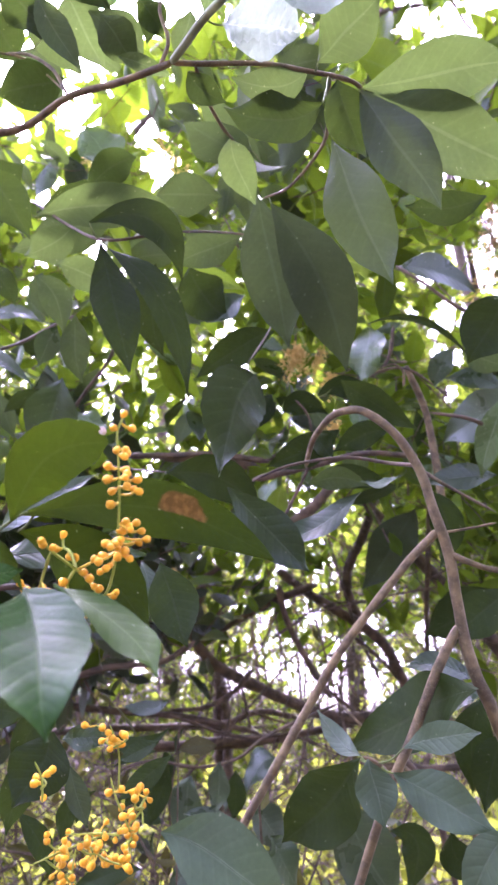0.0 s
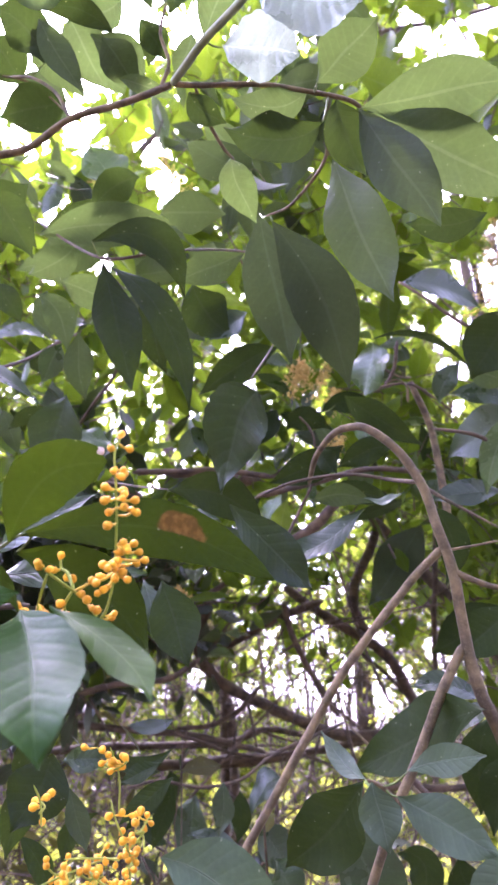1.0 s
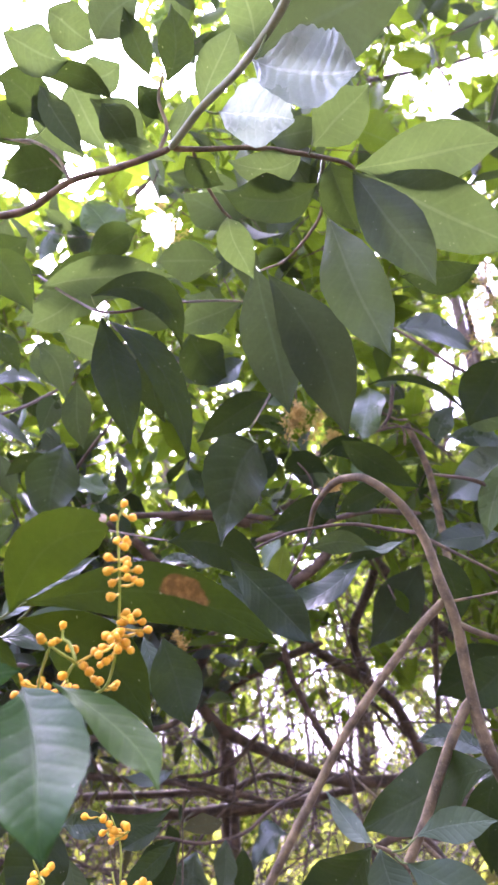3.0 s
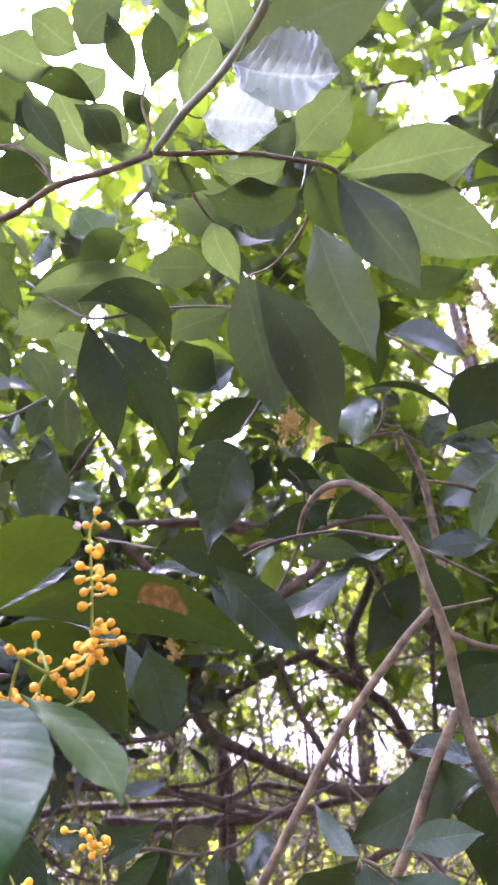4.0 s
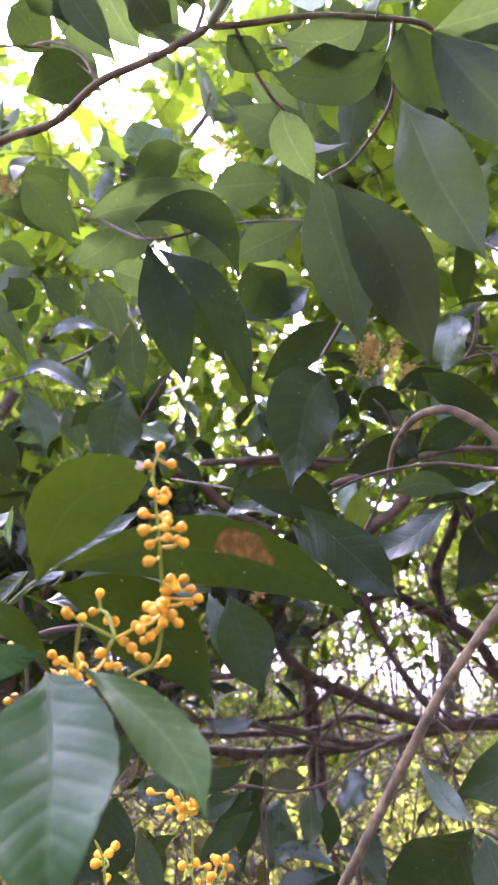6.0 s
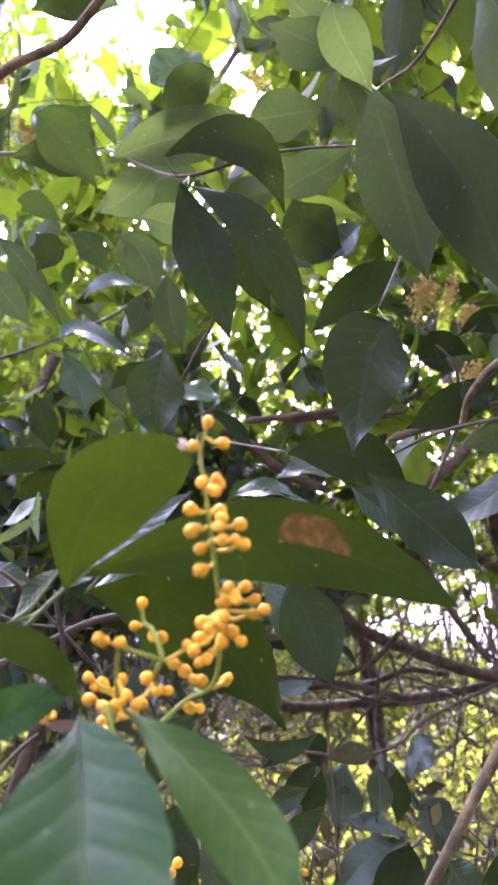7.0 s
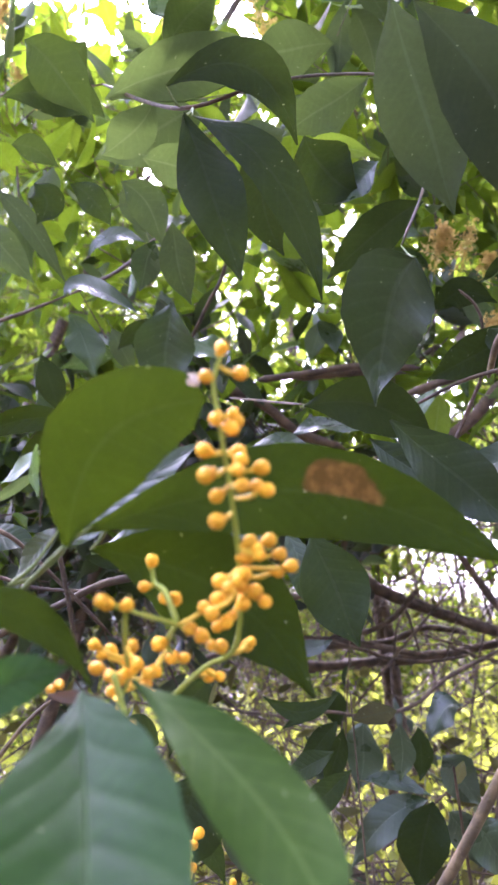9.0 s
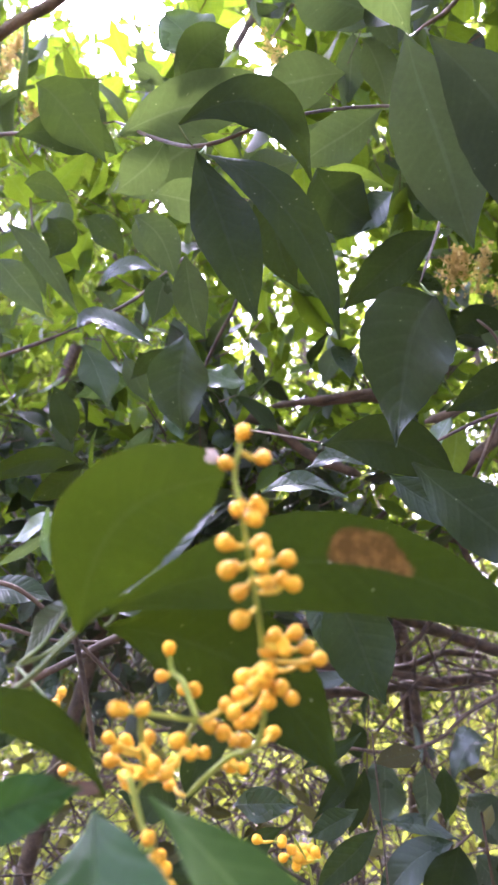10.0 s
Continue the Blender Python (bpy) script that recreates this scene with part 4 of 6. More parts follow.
# ---- leaves in the middle distance ----
branch = thing("leafy_branch", "dark twig with long drooping dark green leaves", "branch", "twigs of the shrub")
stem(branch, "twig", .0012, .0009, DARKBARK, (-0.1702, 0.4532, 1.9144), (-0.1317, 0.4325, 1.8699), (-0.0947, 0.4077, 1.8329), (-0.0501, 0.4224, 1.8501), (-0.0016, 0.4877, 1.9006), (0.0514, 0.5576, 1.9422))
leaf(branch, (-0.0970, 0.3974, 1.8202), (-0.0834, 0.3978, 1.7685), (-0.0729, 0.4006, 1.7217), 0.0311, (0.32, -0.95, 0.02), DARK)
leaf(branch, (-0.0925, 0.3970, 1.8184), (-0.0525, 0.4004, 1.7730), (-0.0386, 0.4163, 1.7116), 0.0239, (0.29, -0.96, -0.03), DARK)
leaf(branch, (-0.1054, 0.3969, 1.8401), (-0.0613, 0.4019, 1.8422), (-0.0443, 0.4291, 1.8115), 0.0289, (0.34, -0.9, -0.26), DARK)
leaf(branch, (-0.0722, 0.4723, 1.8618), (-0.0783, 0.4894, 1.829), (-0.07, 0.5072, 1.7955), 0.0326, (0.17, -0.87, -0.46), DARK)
leaf(branch, (-0.0022, 0.5037, 1.913), (-0.0335, 0.5082, 1.9028), (-0.0649, 0.5133, 1.8916), 0.0315, (0.09, -0.78, -0.61), MATTE)
leaf(branch, (-0.0518, 0.5302, 1.903), (-0.042, 0.543, 1.8793), (-0.0171, 0.5541, 1.8595), 0.0447, (0.01, -0.88, -0.47), DARK)
leaf(branch, (-0.0021, 0.5446, 1.8784), (-0.0202, 0.5495, 1.868), (-0.0394, 0.5544, 1.8577), 0.0280, (-0.26, -0.97, 0.01), GLOSSY)
leaf(branch, (0.0228, 0.5439, 1.8379), (-0.0127, 0.5497, 1.8251), (-0.0495, 0.5604, 1.8029), 0.0315, (0.04, -0.87, -0.5), DARK)
leaf(branch, (-0.0632, 0.5726, 1.9078), (-0.04, 0.568, 1.9177), (-0.0018, 0.5758, 1.905), 0.0224, (0.01, -0.81, -0.58), YOUNG)
leaf(branch, (-0.1269, 0.451, 1.9208), (-0.1042, 0.4422, 1.9387), (-0.0848, 0.4398, 1.9442), 0.0285, (0.2, -0.69, -0.69), DARK)
leaf(branch, (-0.1623, 0.4389, 1.8872), (-0.1074, 0.4422, 1.8990), (-0.0533, 0.4491, 1.8977), 0.0355, (0.01, -0.75, -0.66), MATTE)
leaf(branch, (-0.1379, 0.4615, 1.9003), (-0.1581, 0.4693, 1.8844), (-0.1824, 0.4725, 1.8771), 0.0285, (0.17, -0.72, -0.67), MATTE)
leaf(branch, (-0.1658, 0.3592, 1.8535), (-0.1534, 0.3708, 1.8405), (-0.1419, 0.3871, 1.8197), 0.0286, (0.38, -0.77, -0.51), DARK)
leaf(branch, (-0.1603, 0.4921, 1.8839), (-0.1364, 0.4979, 1.8741), (-0.1083, 0.5086, 1.8554), 0.0295, (0.02, -0.88, -0.47), MATTE)
leaf(branch, (-0.1941, 0.5278, 1.9003), (-0.1771, 0.5385, 1.8809), (-0.1713, 0.5535, 1.8526), 0.0289, (0.22, -0.9, -0.38), MATTE)
stem(branch, "main_stem", 0.004, 0.0012, DARKBARK, (-0.80, 0.62, -0.02), (-0.76, 0.60, 1.0), (-0.68, 0.56, 1.7), (-0.42, 0.50, 1.97), (-0.1702, 0.4532, 1.9144))
branch = thing("leafy_branch", "thin twig with hanging glossy dark green leaves", "branch", "twigs of the shrub")
stem(branch, "twig", .0010, .0008, DARKBARK, (0.0544, 0.5564, 1.9446), (0.0229, 0.5052, 1.8255), (0.0011, 0.422, 1.7355))
stem(branch, "twig", .0010, .0008, DARKBARK, (-0.1525, 0.649, 1.7582), (-0.1056, 0.5776, 1.7244), (-0.0627, 0.4861, 1.6856))
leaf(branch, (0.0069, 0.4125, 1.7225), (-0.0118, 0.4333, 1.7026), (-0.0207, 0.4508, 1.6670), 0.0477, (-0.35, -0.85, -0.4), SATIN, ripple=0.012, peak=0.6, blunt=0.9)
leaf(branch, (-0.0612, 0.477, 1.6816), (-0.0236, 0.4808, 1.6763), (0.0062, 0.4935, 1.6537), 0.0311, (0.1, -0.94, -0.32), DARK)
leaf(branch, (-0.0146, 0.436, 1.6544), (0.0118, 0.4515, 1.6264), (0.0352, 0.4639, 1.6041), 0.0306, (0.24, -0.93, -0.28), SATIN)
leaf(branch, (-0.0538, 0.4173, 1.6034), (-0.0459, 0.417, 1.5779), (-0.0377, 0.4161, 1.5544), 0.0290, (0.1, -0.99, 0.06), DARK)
leaf(branch, (-0.0679, 0.4336, 1.6077), (-0.0623, 0.43, 1.5902), (-0.0615, 0.4361, 1.5725), 0.0131, (0.17, -0.98, -0.04), GLOSSY)
leaf(branch, (-0.0995, 0.4938, 1.6627), (-0.0792, 0.4982, 1.6672), (-0.0545, 0.5083, 1.658), 0.0192, (0.29, -0.69, 0.66), GLOSSY)
leaf(branch, (-0.0392, 0.6584, 1.7131), (-0.0693, 0.6469, 1.7219), (-0.102, 0.6401, 1.7137), 0.0229, (0.22, -0.73, 0.65), GLOSSY)
leaf(branch, (-0.0334, 0.5613, 1.6814), (-0.0107, 0.5744, 1.6615), (0.0192, 0.5896, 1.6412), 0.0244, (0.41, -0.91, -0.1), SATIN)
branch = thing("leafy_branch", "twig with glossy and fresh green leaves", "branch", "twigs of the shrub")
stem(branch, "twig", .0022, .0014, DARKBARK, (-0.3421, 0.7123, 1.9288), (-0.2654, 0.6736, 1.9202), (-0.1943, 0.5986, 1.8947), (-0.1653, 0.5629, 1.878))
stem(branch, "twig", .0026, .0020, DARKBARK, (-0.2651, 0.8815, 1.9333), (-0.2213, 0.8204, 1.9444), (-0.1847, 0.7642, 1.9456), (-0.1534, 0.703, 1.9561))
stem(branch, "twig", .0012, .0008, DARKBARK, (-0.2401, 0.8511, 1.928), (-0.2042, 0.8464, 1.9388), (-0.1672, 0.8337, 1.9648))
leaf(branch, (-0.1541, 0.5296, 1.856), (-0.1559, 0.543, 1.8304), (-0.1519, 0.5582, 1.8018), 0.0265, (0.27, -0.86, -0.44), MATTE)
leaf(branch, (-0.1772, 0.5503, 1.8585), (-0.1866, 0.5576, 1.844), (-0.1974, 0.5664, 1.8268), 0.0242, (0.27, -0.78, -0.57), GLOSSY)
leaf(branch, (-0.1981, 0.6329, 1.8509), (-0.2083, 0.6514, 1.815), (-0.2172, 0.6728, 1.7739), 0.0594, (-0.13, -0.89, -0.43), SATIN, ripple=0.014)
leaf(branch, (-0.2032, 0.7038, 1.8447), (-0.188, 0.709, 1.8355), (-0.1662, 0.7131, 1.8288), 0.0401, (0.4, -0.77, 0.49), PALE)
leaf(branch, (-0.3023, 0.7444, 1.8698), (-0.2775, 0.7378, 1.8837), (-0.2498, 0.7344, 1.8914), 0.0203, (0.08, -0.82, -0.56), DARK)
leaf(branch, (-0.2286, 0.6367, 1.8463), (-0.2702, 0.6163, 1.8719), (-0.2914, 0.6122, 1.8657), 0.0298, (0.44, -0.74, 0.5), GLOSSY)
leaf(branch, (-0.3393, 0.7065, 1.9021), (-0.3291, 0.7194, 1.8716), (-0.3228, 0.733, 1.8355), 0.0471, (0.86, -0.51, 0.01), GLOSSY)
leaf(branch, (-0.3599, 0.6847, 1.8503), (-0.353, 0.6962, 1.8213), (-0.3517, 0.7059, 1.7927), 0.0297, (0.47, -0.85, -0.24), DARK)
leaf(branch, (-0.2922, 0.5629, 1.9495), (-0.2847, 0.57, 1.9343), (-0.295, 0.5732, 1.9154), 0.0305, (0.48, -0.83, -0.29), DARK)
leaf(branch, (-0.2445, 0.4634, 1.8955), (-0.2313, 0.4681, 1.8926), (-0.2156, 0.4768, 1.8798), 0.0183, (0.13, -0.86, -0.5), DARK)
leaf(branch, (-0.289, 0.6172, 1.9864), (-0.2697, 0.6276, 1.9716), (-0.2574, 0.6393, 1.9466), 0.0280, (0.19, -0.91, -0.36), DARK)
leaf(branch, (-0.3484, 0.5827, 1.9728), (-0.3222, 0.601, 1.9397), (-0.2965, 0.626, 1.8858), 0.0217, (0.3, -0.91, -0.27), MATTE)
leaf(branch, (-0.3463, 0.7586, 2.0038), (-0.3166, 0.7603, 2.0249), (-0.2783, 0.7743, 2.0157), 0.0311, (0.14, -0.91, 0.39), GLOSSY)
leaf(branch, (-0.2061, 0.6024, 1.9045), (-0.212, 0.5926, 1.9294), (-0.2114, 0.5864, 1.9489), 0.0280, (0.31, -0.91, -0.29), MATTE)
leaf(branch, (-0.2305, 0.432, 1.9039), (-0.1935, 0.4422, 1.9051), (-0.1703, 0.4542, 1.8888), 0.0286, (0.12, -0.76, -0.64), DARK)
leaf(branch, (-0.3411, 0.5589, 1.9185), (-0.3247, 0.5704, 1.8978), (-0.3049, 0.5861, 1.8671), 0.0305, (0.32, -0.91, -0.26), MATTE)
leaf(branch, (-0.184, 0.5933, 1.952), (-0.2101, 0.5788, 1.9733), (-0.2407, 0.5725, 1.9656), 0.0280, (0.14, -0.78, -0.6), MATTE)
leaf(branch, (-0.1928, 0.4729, 1.9788), (-0.2161, 0.4723, 1.9599), (-0.2336, 0.4696, 1.953), 0.0382, (0.46, -0.61, -0.65), DARK)
leaf(branch, (-0.1108, 0.4957, 1.9814), (-0.1299, 0.4832, 2.0031), (-0.1415, 0.4742, 2.0202), 0.0484, (0.48, -0.87, -0.1), GLOSSY)
leaf(branch, (-0.0828, 0.5137, 1.951), (-0.1353, 0.4974, 1.9545), (-0.1829, 0.4893, 1.9373), 0.0382, (0.26, -0.67, -0.7), DARK)
leaf(branch, (-0.027, 0.6218, 2.0704), (-0.0678, 0.6107, 2.0681), (-0.0994, 0.6042, 2.0601), 0.0473, (0.26, -0.66, -0.7), MATTE)
leaf(branch, (-0.0424, 0.6285, 2.0361), (-0.0513, 0.634, 2.0114), (-0.0686, 0.6336, 1.9974), 0.0526, (0.34, -0.88, -0.34), MATTE)
leaf(branch, (-0.0072, 0.6019, 2.082), (0.0036, 0.6132, 2.0568), (0.0032, 0.6243, 2.0226), 0.0305, (-0.08, -0.93, -0.36), MATTE)
stem(branch, "main_stem", 0.006, 0.0020, DARKBARK, (-0.98, 0.85, -0.02), (-0.95, 0.84, 0.9), (-0.88, 0.82, 1.65), (-0.66, 0.78, 1.90), (-0.3421, 0.7123, 1.9288))
branch = thing("leafy_branch", "brown twigs with many grey-sheened dark leaves", "branch", "twigs of the shrub")
stem(branch, "twig", .0022, .0014, DARKBARK, (0.2751, 0.5716, 1.8413), (0.2335, 0.567, 1.8479), (0.1955, 0.566, 1.8692), (0.1673, 0.5628, 1.8953), (0.1452, 0.5703, 1.923))
stem(branch, "twig", .0036, .0046, BARK, (0.1815, 0.738, 1.9045), (0.1854, 0.741, 1.896), (0.1958, 0.7542, 1.8768), (0.2056, 0.7674, 1.8523), (0.211, 0.778, 1.80), (0.214, 0.785, 1.72))
stem(branch, "twig", .0016, .0008, BARK, (0.1835, 0.737, 1.909), (0.168, 0.727, 1.905), (0.145, 0.715, 1.913), (0.131, 0.705, 1.926))
stem(branch, "twig", .0006, .0016, BARK, (0.1332, 0.6374, 1.8472), (0.1436, 0.6341, 1.8493), (0.1534, 0.6358, 1.842), (0.1539, 0.643, 1.8278))
stem(branch, "twig", .0010, .0016, DARKBARK, (0.0404, 0.5881, 1.7901), (0.0494, 0.5925, 1.7796), (0.0533, 0.5987, 1.7651), (0.0503, 0.6104, 1.7365), (0.0407, 0.6179, 1.717), (0.0222, 0.6279, 1.6866), (0.0073, 0.6314, 1.6738))
leaf(branch, (0.0443, 0.5608, 1.6975), (0.068, 0.5577, 1.7008), (0.0946, 0.5569, 1.6925), 0.0200, (0.1, -0.86, -0.5), MATTE)
leaf(branch, (0.1119, 0.5134, 1.6852), (0.0963, 0.518, 1.6804), (0.0821, 0.5192, 1.6836), 0.0110, (0.1, -0.75, 0.65), SHEEN)
leaf(branch, (0.0552, 0.5812, 1.7548), (0.0614, 0.5853, 1.7436), (0.0699, 0.5889, 1.7322), 0.0240, (0.3, -0.94, 0.1), DARK)
stem(branch, "twig", .0024, .0018, DARKBARK, (0.1588, 0.6735, 1.9209), (0.1542, 0.6881, 1.893), (0.1428, 0.6964, 1.8766))
stem(branch, "twig", .0016, .0012, DARKBARK, (0.0858, 0.6578, 1.8397), (0.1562, 0.6692, 1.8644), (0.1991, 0.7052, 1.8627), (0.2316, 0.7428, 1.8574))
stem(branch, "twig", .0022, .0014, DARKBARK, (0.2437, 0.5643, 1.7248), (0.2065, 0.5568, 1.737), (0.1805, 0.5419, 1.7426), (0.1506, 0.5473, 1.7522))
leaf(branch, (0.1224, 0.6305, 1.8932), (0.1207, 0.6429, 1.8696), (0.1126, 0.6577, 1.841), 0.0584, (-0.77, -0.61, -0.18), PALE)
leaf(branch, (0.1148, 0.5869, 1.8685), (0.1674, 0.5875, 1.8699), (0.2134, 0.6068, 1.8356), 0.0077, (-0.03, -0.81, -0.59), DARK)
leaf(branch, (0.1601, 0.6196, 1.9589), (0.2134, 0.649, 1.9703), (0.2575, 0.6785, 1.9595), 0.0400, (0.52, -0.85, -0.05), GLOSSY)
leaf(branch, (0.1968, 0.4534, 1.8041), (0.1804, 0.4644, 1.7823), (0.1646, 0.4765, 1.7586), 0.0445, (-0.2, -0.92, -0.33), DARK)
leaf(branch, (0.2562, 0.6492, 1.8217), (0.2282, 0.6424, 1.8332), (0.1948, 0.6415, 1.8332), 0.0242, (0.1, -0.99, -0.11), GLOSSY)
leaf(branch, (0.2185, 0.6625, 1.8805), (0.2021, 0.6702, 1.865), (0.1962, 0.6813, 1.8436), 0.0256, (-0.19, -0.92, -0.35), GLOSSY)
leaf(branch, (0.2573, 0.633, 1.8097), (0.2349, 0.6787, 1.8075), (0.2073, 0.7182, 1.7955), 0.0537, (-0.84, -0.52, -0.15), GLOSSY)
leaf(branch, (0.2071, 0.5245, 1.7555), (0.1982, 0.5493, 1.7294), (0.1935, 0.575, 1.7018), 0.0258, (-0.67, -0.62, -0.41), PALE)
leaf(branch, (0.2271, 0.6317, 1.7247), (0.1929, 0.6312, 1.7239), (0.1582, 0.6338, 1.7171), 0.0278, (-0.05, -0.99, 0.15), GLOSSY)
leaf(branch, (0.2422, 1.0923, 1.8812), (0.1877, 1.1487, 1.8787), (0.121, 1.2016, 1.8821), 0.0234, (-0.63, -0.7, -0.35), MATTE)
leaf(branch, (0.0877, 0.6196, 1.8264), (0.1201, 0.6492, 1.8147), (0.1729, 0.683, 1.7962), 0.0317, (0.29, -0.7, -0.65), DARK)
leaf(branch, (0.2464, 1.0745, 1.8294), (0.2127, 1.123, 1.7785), (0.161, 1.164, 1.7194), 0.0769, (-0.33, -0.84, -0.43), DUSK)
leaf(branch, (0.0821, 0.5187, 1.6741), (0.0457, 0.5291, 1.6525), (0.0102, 0.5332, 1.6429), 0.0267, (-0.35, -0.84, 0.42), SATIN)
leaf(branch, (0.3805, 1.1327, 1.7042), (0.3215, 1.1694, 1.6745), (0.2629, 1.2055, 1.6458), 0.0835, (-0.44, -0.87, -0.21), DARK)
leaf(branch, (0.0227, 0.824, 1.7997), (0.0096, 0.8322, 1.7835), (-0.0003, 0.8422, 1.764), 0.0273, (-0.69, -0.72, 0.07), PALE)
leaf(branch, (0.0288, 0.7985, 1.7841), (0.0186, 0.8132, 1.7557), (0.0095, 0.8292, 1.7249), 0.0285, (-0.06, -0.89, -0.44), YOUNG)
leaf(branch, (0.0673, 0.6623, 1.83), (0.0976, 0.6584, 1.8391), (0.1376, 0.6715, 1.8162), 0.0237, (0.02, -0.88, -0.47), DARK)
leaf(branch, (0.0781, 0.5871, 1.7587), (0.0464, 0.595, 1.7421), (0.0099, 0.6003, 1.7303), 0.0305, (-0.03, -0.94, -0.35), DARK)
leaf(branch, (0.0545, 0.6097, 1.7147), (0.0855, 0.6077, 1.72), (0.1256, 0.6133, 1.7114), 0.0229, (0.03, -0.94, -0.33), DARK)
leaf(branch, (0.144, 0.5683, 1.6905), (0.1608, 0.5822, 1.6649), (0.1537, 0.5993, 1.6322), 0.0280, (-0.22, -0.85, -0.49), DARK)
leaf(branch, (0.031, 0.687, 1.8242), (0.0501, 0.6823, 1.8341), (0.0798, 0.6895, 1.8219), 0.0275, (0.03, -0.9, -0.43), DARK)
leaf(branch, (0.213, 0.6077, 1.8554), (0.2287, 0.6164, 1.8398), (0.2563, 0.6204, 1.8335), 0.0280, (-0.07, -0.8, -0.6), MATTE)
leaf(branch, (0.1274, 0.6082, 1.7642), (0.1009, 0.6092, 1.7608), (0.0736, 0.6152, 1.7481), 0.0263, (-0.02, -0.94, -0.34), DARK)
leaf(branch, (0.107, 0.5269, 1.8746), (0.0978, 0.5193, 1.8886), (0.0724, 0.5184, 1.8888), 0.0153, (-0.06, -0.78, -0.62), YOUNG)
stem(branch, "main_stem", 0.010, 0.0026, BARK, (0.80, 0.75, -0.02), (0.76, 0.74, 0.9), (0.5, 0.66, 1.5), (0.2751, 0.5716, 1.8413))
branch = thing("leafy_branch", "low twig with glossy hanging dark leaves", "branch", "twigs of the shrub")
stem(branch, "twig", .0024, .0016, DARKBARK, (0.0938, 1.0045, 1.5387), (-0.0014, 0.9448, 1.5035), (-0.0409, 0.9199, 1.4783), (-0.0869, 0.8868, 1.4723), (-0.1278, 0.8499, 1.4821), (-0.1576, 0.8212, 1.4769))
leaf(branch, (-0.1009, 0.952, 1.4604), (-0.1075, 0.9615, 1.4255), (-0.1178, 0.9724, 1.3828), 0.0494, (-0.3, -0.94, -0.18), GLOSSY)
leaf(branch, (-0.0468, 0.7309, 1.4839), (-0.0483, 0.7375, 1.4625), (-0.0526, 0.7442, 1.4381), 0.0228, (-0.32, -0.92, -0.23), GLOSSY)
leaf(branch, (-0.0352, 0.7923, 1.4732), (-0.0353, 0.7998, 1.4502), (-0.04, 0.8063, 1.426), 0.0214, (0, -0.96, -0.28), DARK)
leaf(branch, (0.0082, 0.9125, 1.4773), (-0.0129, 0.9088, 1.4702), (-0.0314, 0.9123, 1.4429), 0.0406, (-0.48, -0.68, 0.56), GLOSSY)
leaf(branch, (-0.0826, 0.746, 1.4393), (-0.058, 0.7542, 1.4362), (-0.0282, 0.7674, 1.4219), 0.0157, (0.45, -0.74, 0.5), GLOSSY)
leaf(branch, (-0.0352, 0.8131, 1.4095), (-0.0719, 0.8076, 1.3939), (-0.1109, 0.8093, 1.3539), 0.0318, (-0.13, -0.96, 0.24), GLOSSY)
leaf(branch, (-0.0301, 0.768, 1.4184), (-0.0404, 0.7752, 1.3871), (-0.0519, 0.7866, 1.3422), 0.0427, (-0.08, -0.97, -0.21), DARK)
leaf(branch, (-0.1085, 0.7425, 1.4943), (-0.1264, 0.7381, 1.4917), (-0.1483, 0.7351, 1.4818), 0.0098, (0.15, -0.98, 0.09), DARK)
leaf(branch, (-0.0988, 0.7369, 1.4865), (-0.1152, 0.7374, 1.4704), (-0.1411, 0.7385, 1.4442), 0.0193, (-0, -1, -0.04), DARK)
leaf(branch, (-0.095, 0.7399, 1.4806), (-0.1044, 0.7453, 1.4557), (-0.1156, 0.7509, 1.4286), 0.0193, (0.02, -0.98, -0.21), DARK)
leaf(branch, (-0.0186, 0.8749, 1.4353), (-0.0059, 0.8859, 1.4129), (0.0113, 0.9, 1.3848), 0.0417, (0.56, -0.82, -0.07), GLOSSY)
leaf(branch, (-0.0199, 0.8213, 1.3977), (-0.0083, 0.8313, 1.3774), (0.0017, 0.844, 1.3474), 0.0325, (0.55, -0.82, -0.13), GLOSSY)
leaf(branch, (-0.1483, 0.6821, 1.5138), (-0.1184, 0.6884, 1.5012), (-0.0872, 0.6836, 1.5143), 0.0153, (0.02, -1, 0.02), DARK)
leaf(branch, (-0.1191, 0.4672, 1.5095), (-0.1055, 0.4671, 1.5106), (-0.0886, 0.4684, 1.5086), 0.0153, (0.04, -1, 0.01), GLOSSY)
leaf(branch, (-0.1231, 0.4076, 1.5214), (-0.1318, 0.406, 1.5244), (-0.1465, 0.4043, 1.5276), 0.0178, (0.15, -0.99, 0.03), DARK)
leaf(branch, (-0.1179, 0.4148, 1.5049), (-0.1277, 0.4226, 1.4861), (-0.1347, 0.4316, 1.4645), 0.0178, (0.18, -0.88, -0.44), DARK)
leaf(branch, (-0.1132, 0.4754, 1.4906), (-0.1106, 0.4822, 1.4749), (-0.1129, 0.4875, 1.4625), 0.0122, (0.3, -0.88, -0.37), DARK)
leaf(branch, (0.0009, 0.6676, 1.4302), (0.0094, 0.6753, 1.4128), (0.0221, 0.6868, 1.3866), 0.0309, (0.58, -0.81, -0.07), GLOSSY)
leaf(branch, (-0.1459, 0.5623, 1.5397), (-0.1725, 0.5712, 1.5171), (-0.1909, 0.5838, 1.4865), 0.0237, (-0.1, -0.95, -0.3), DARK)
leaf(branch, (-0.1681, 0.5395, 1.4644), (-0.1536, 0.5476, 1.4464), (-0.1472, 0.5584, 1.4217), 0.0155, (0.59, -0.8, -0.07), DARK)
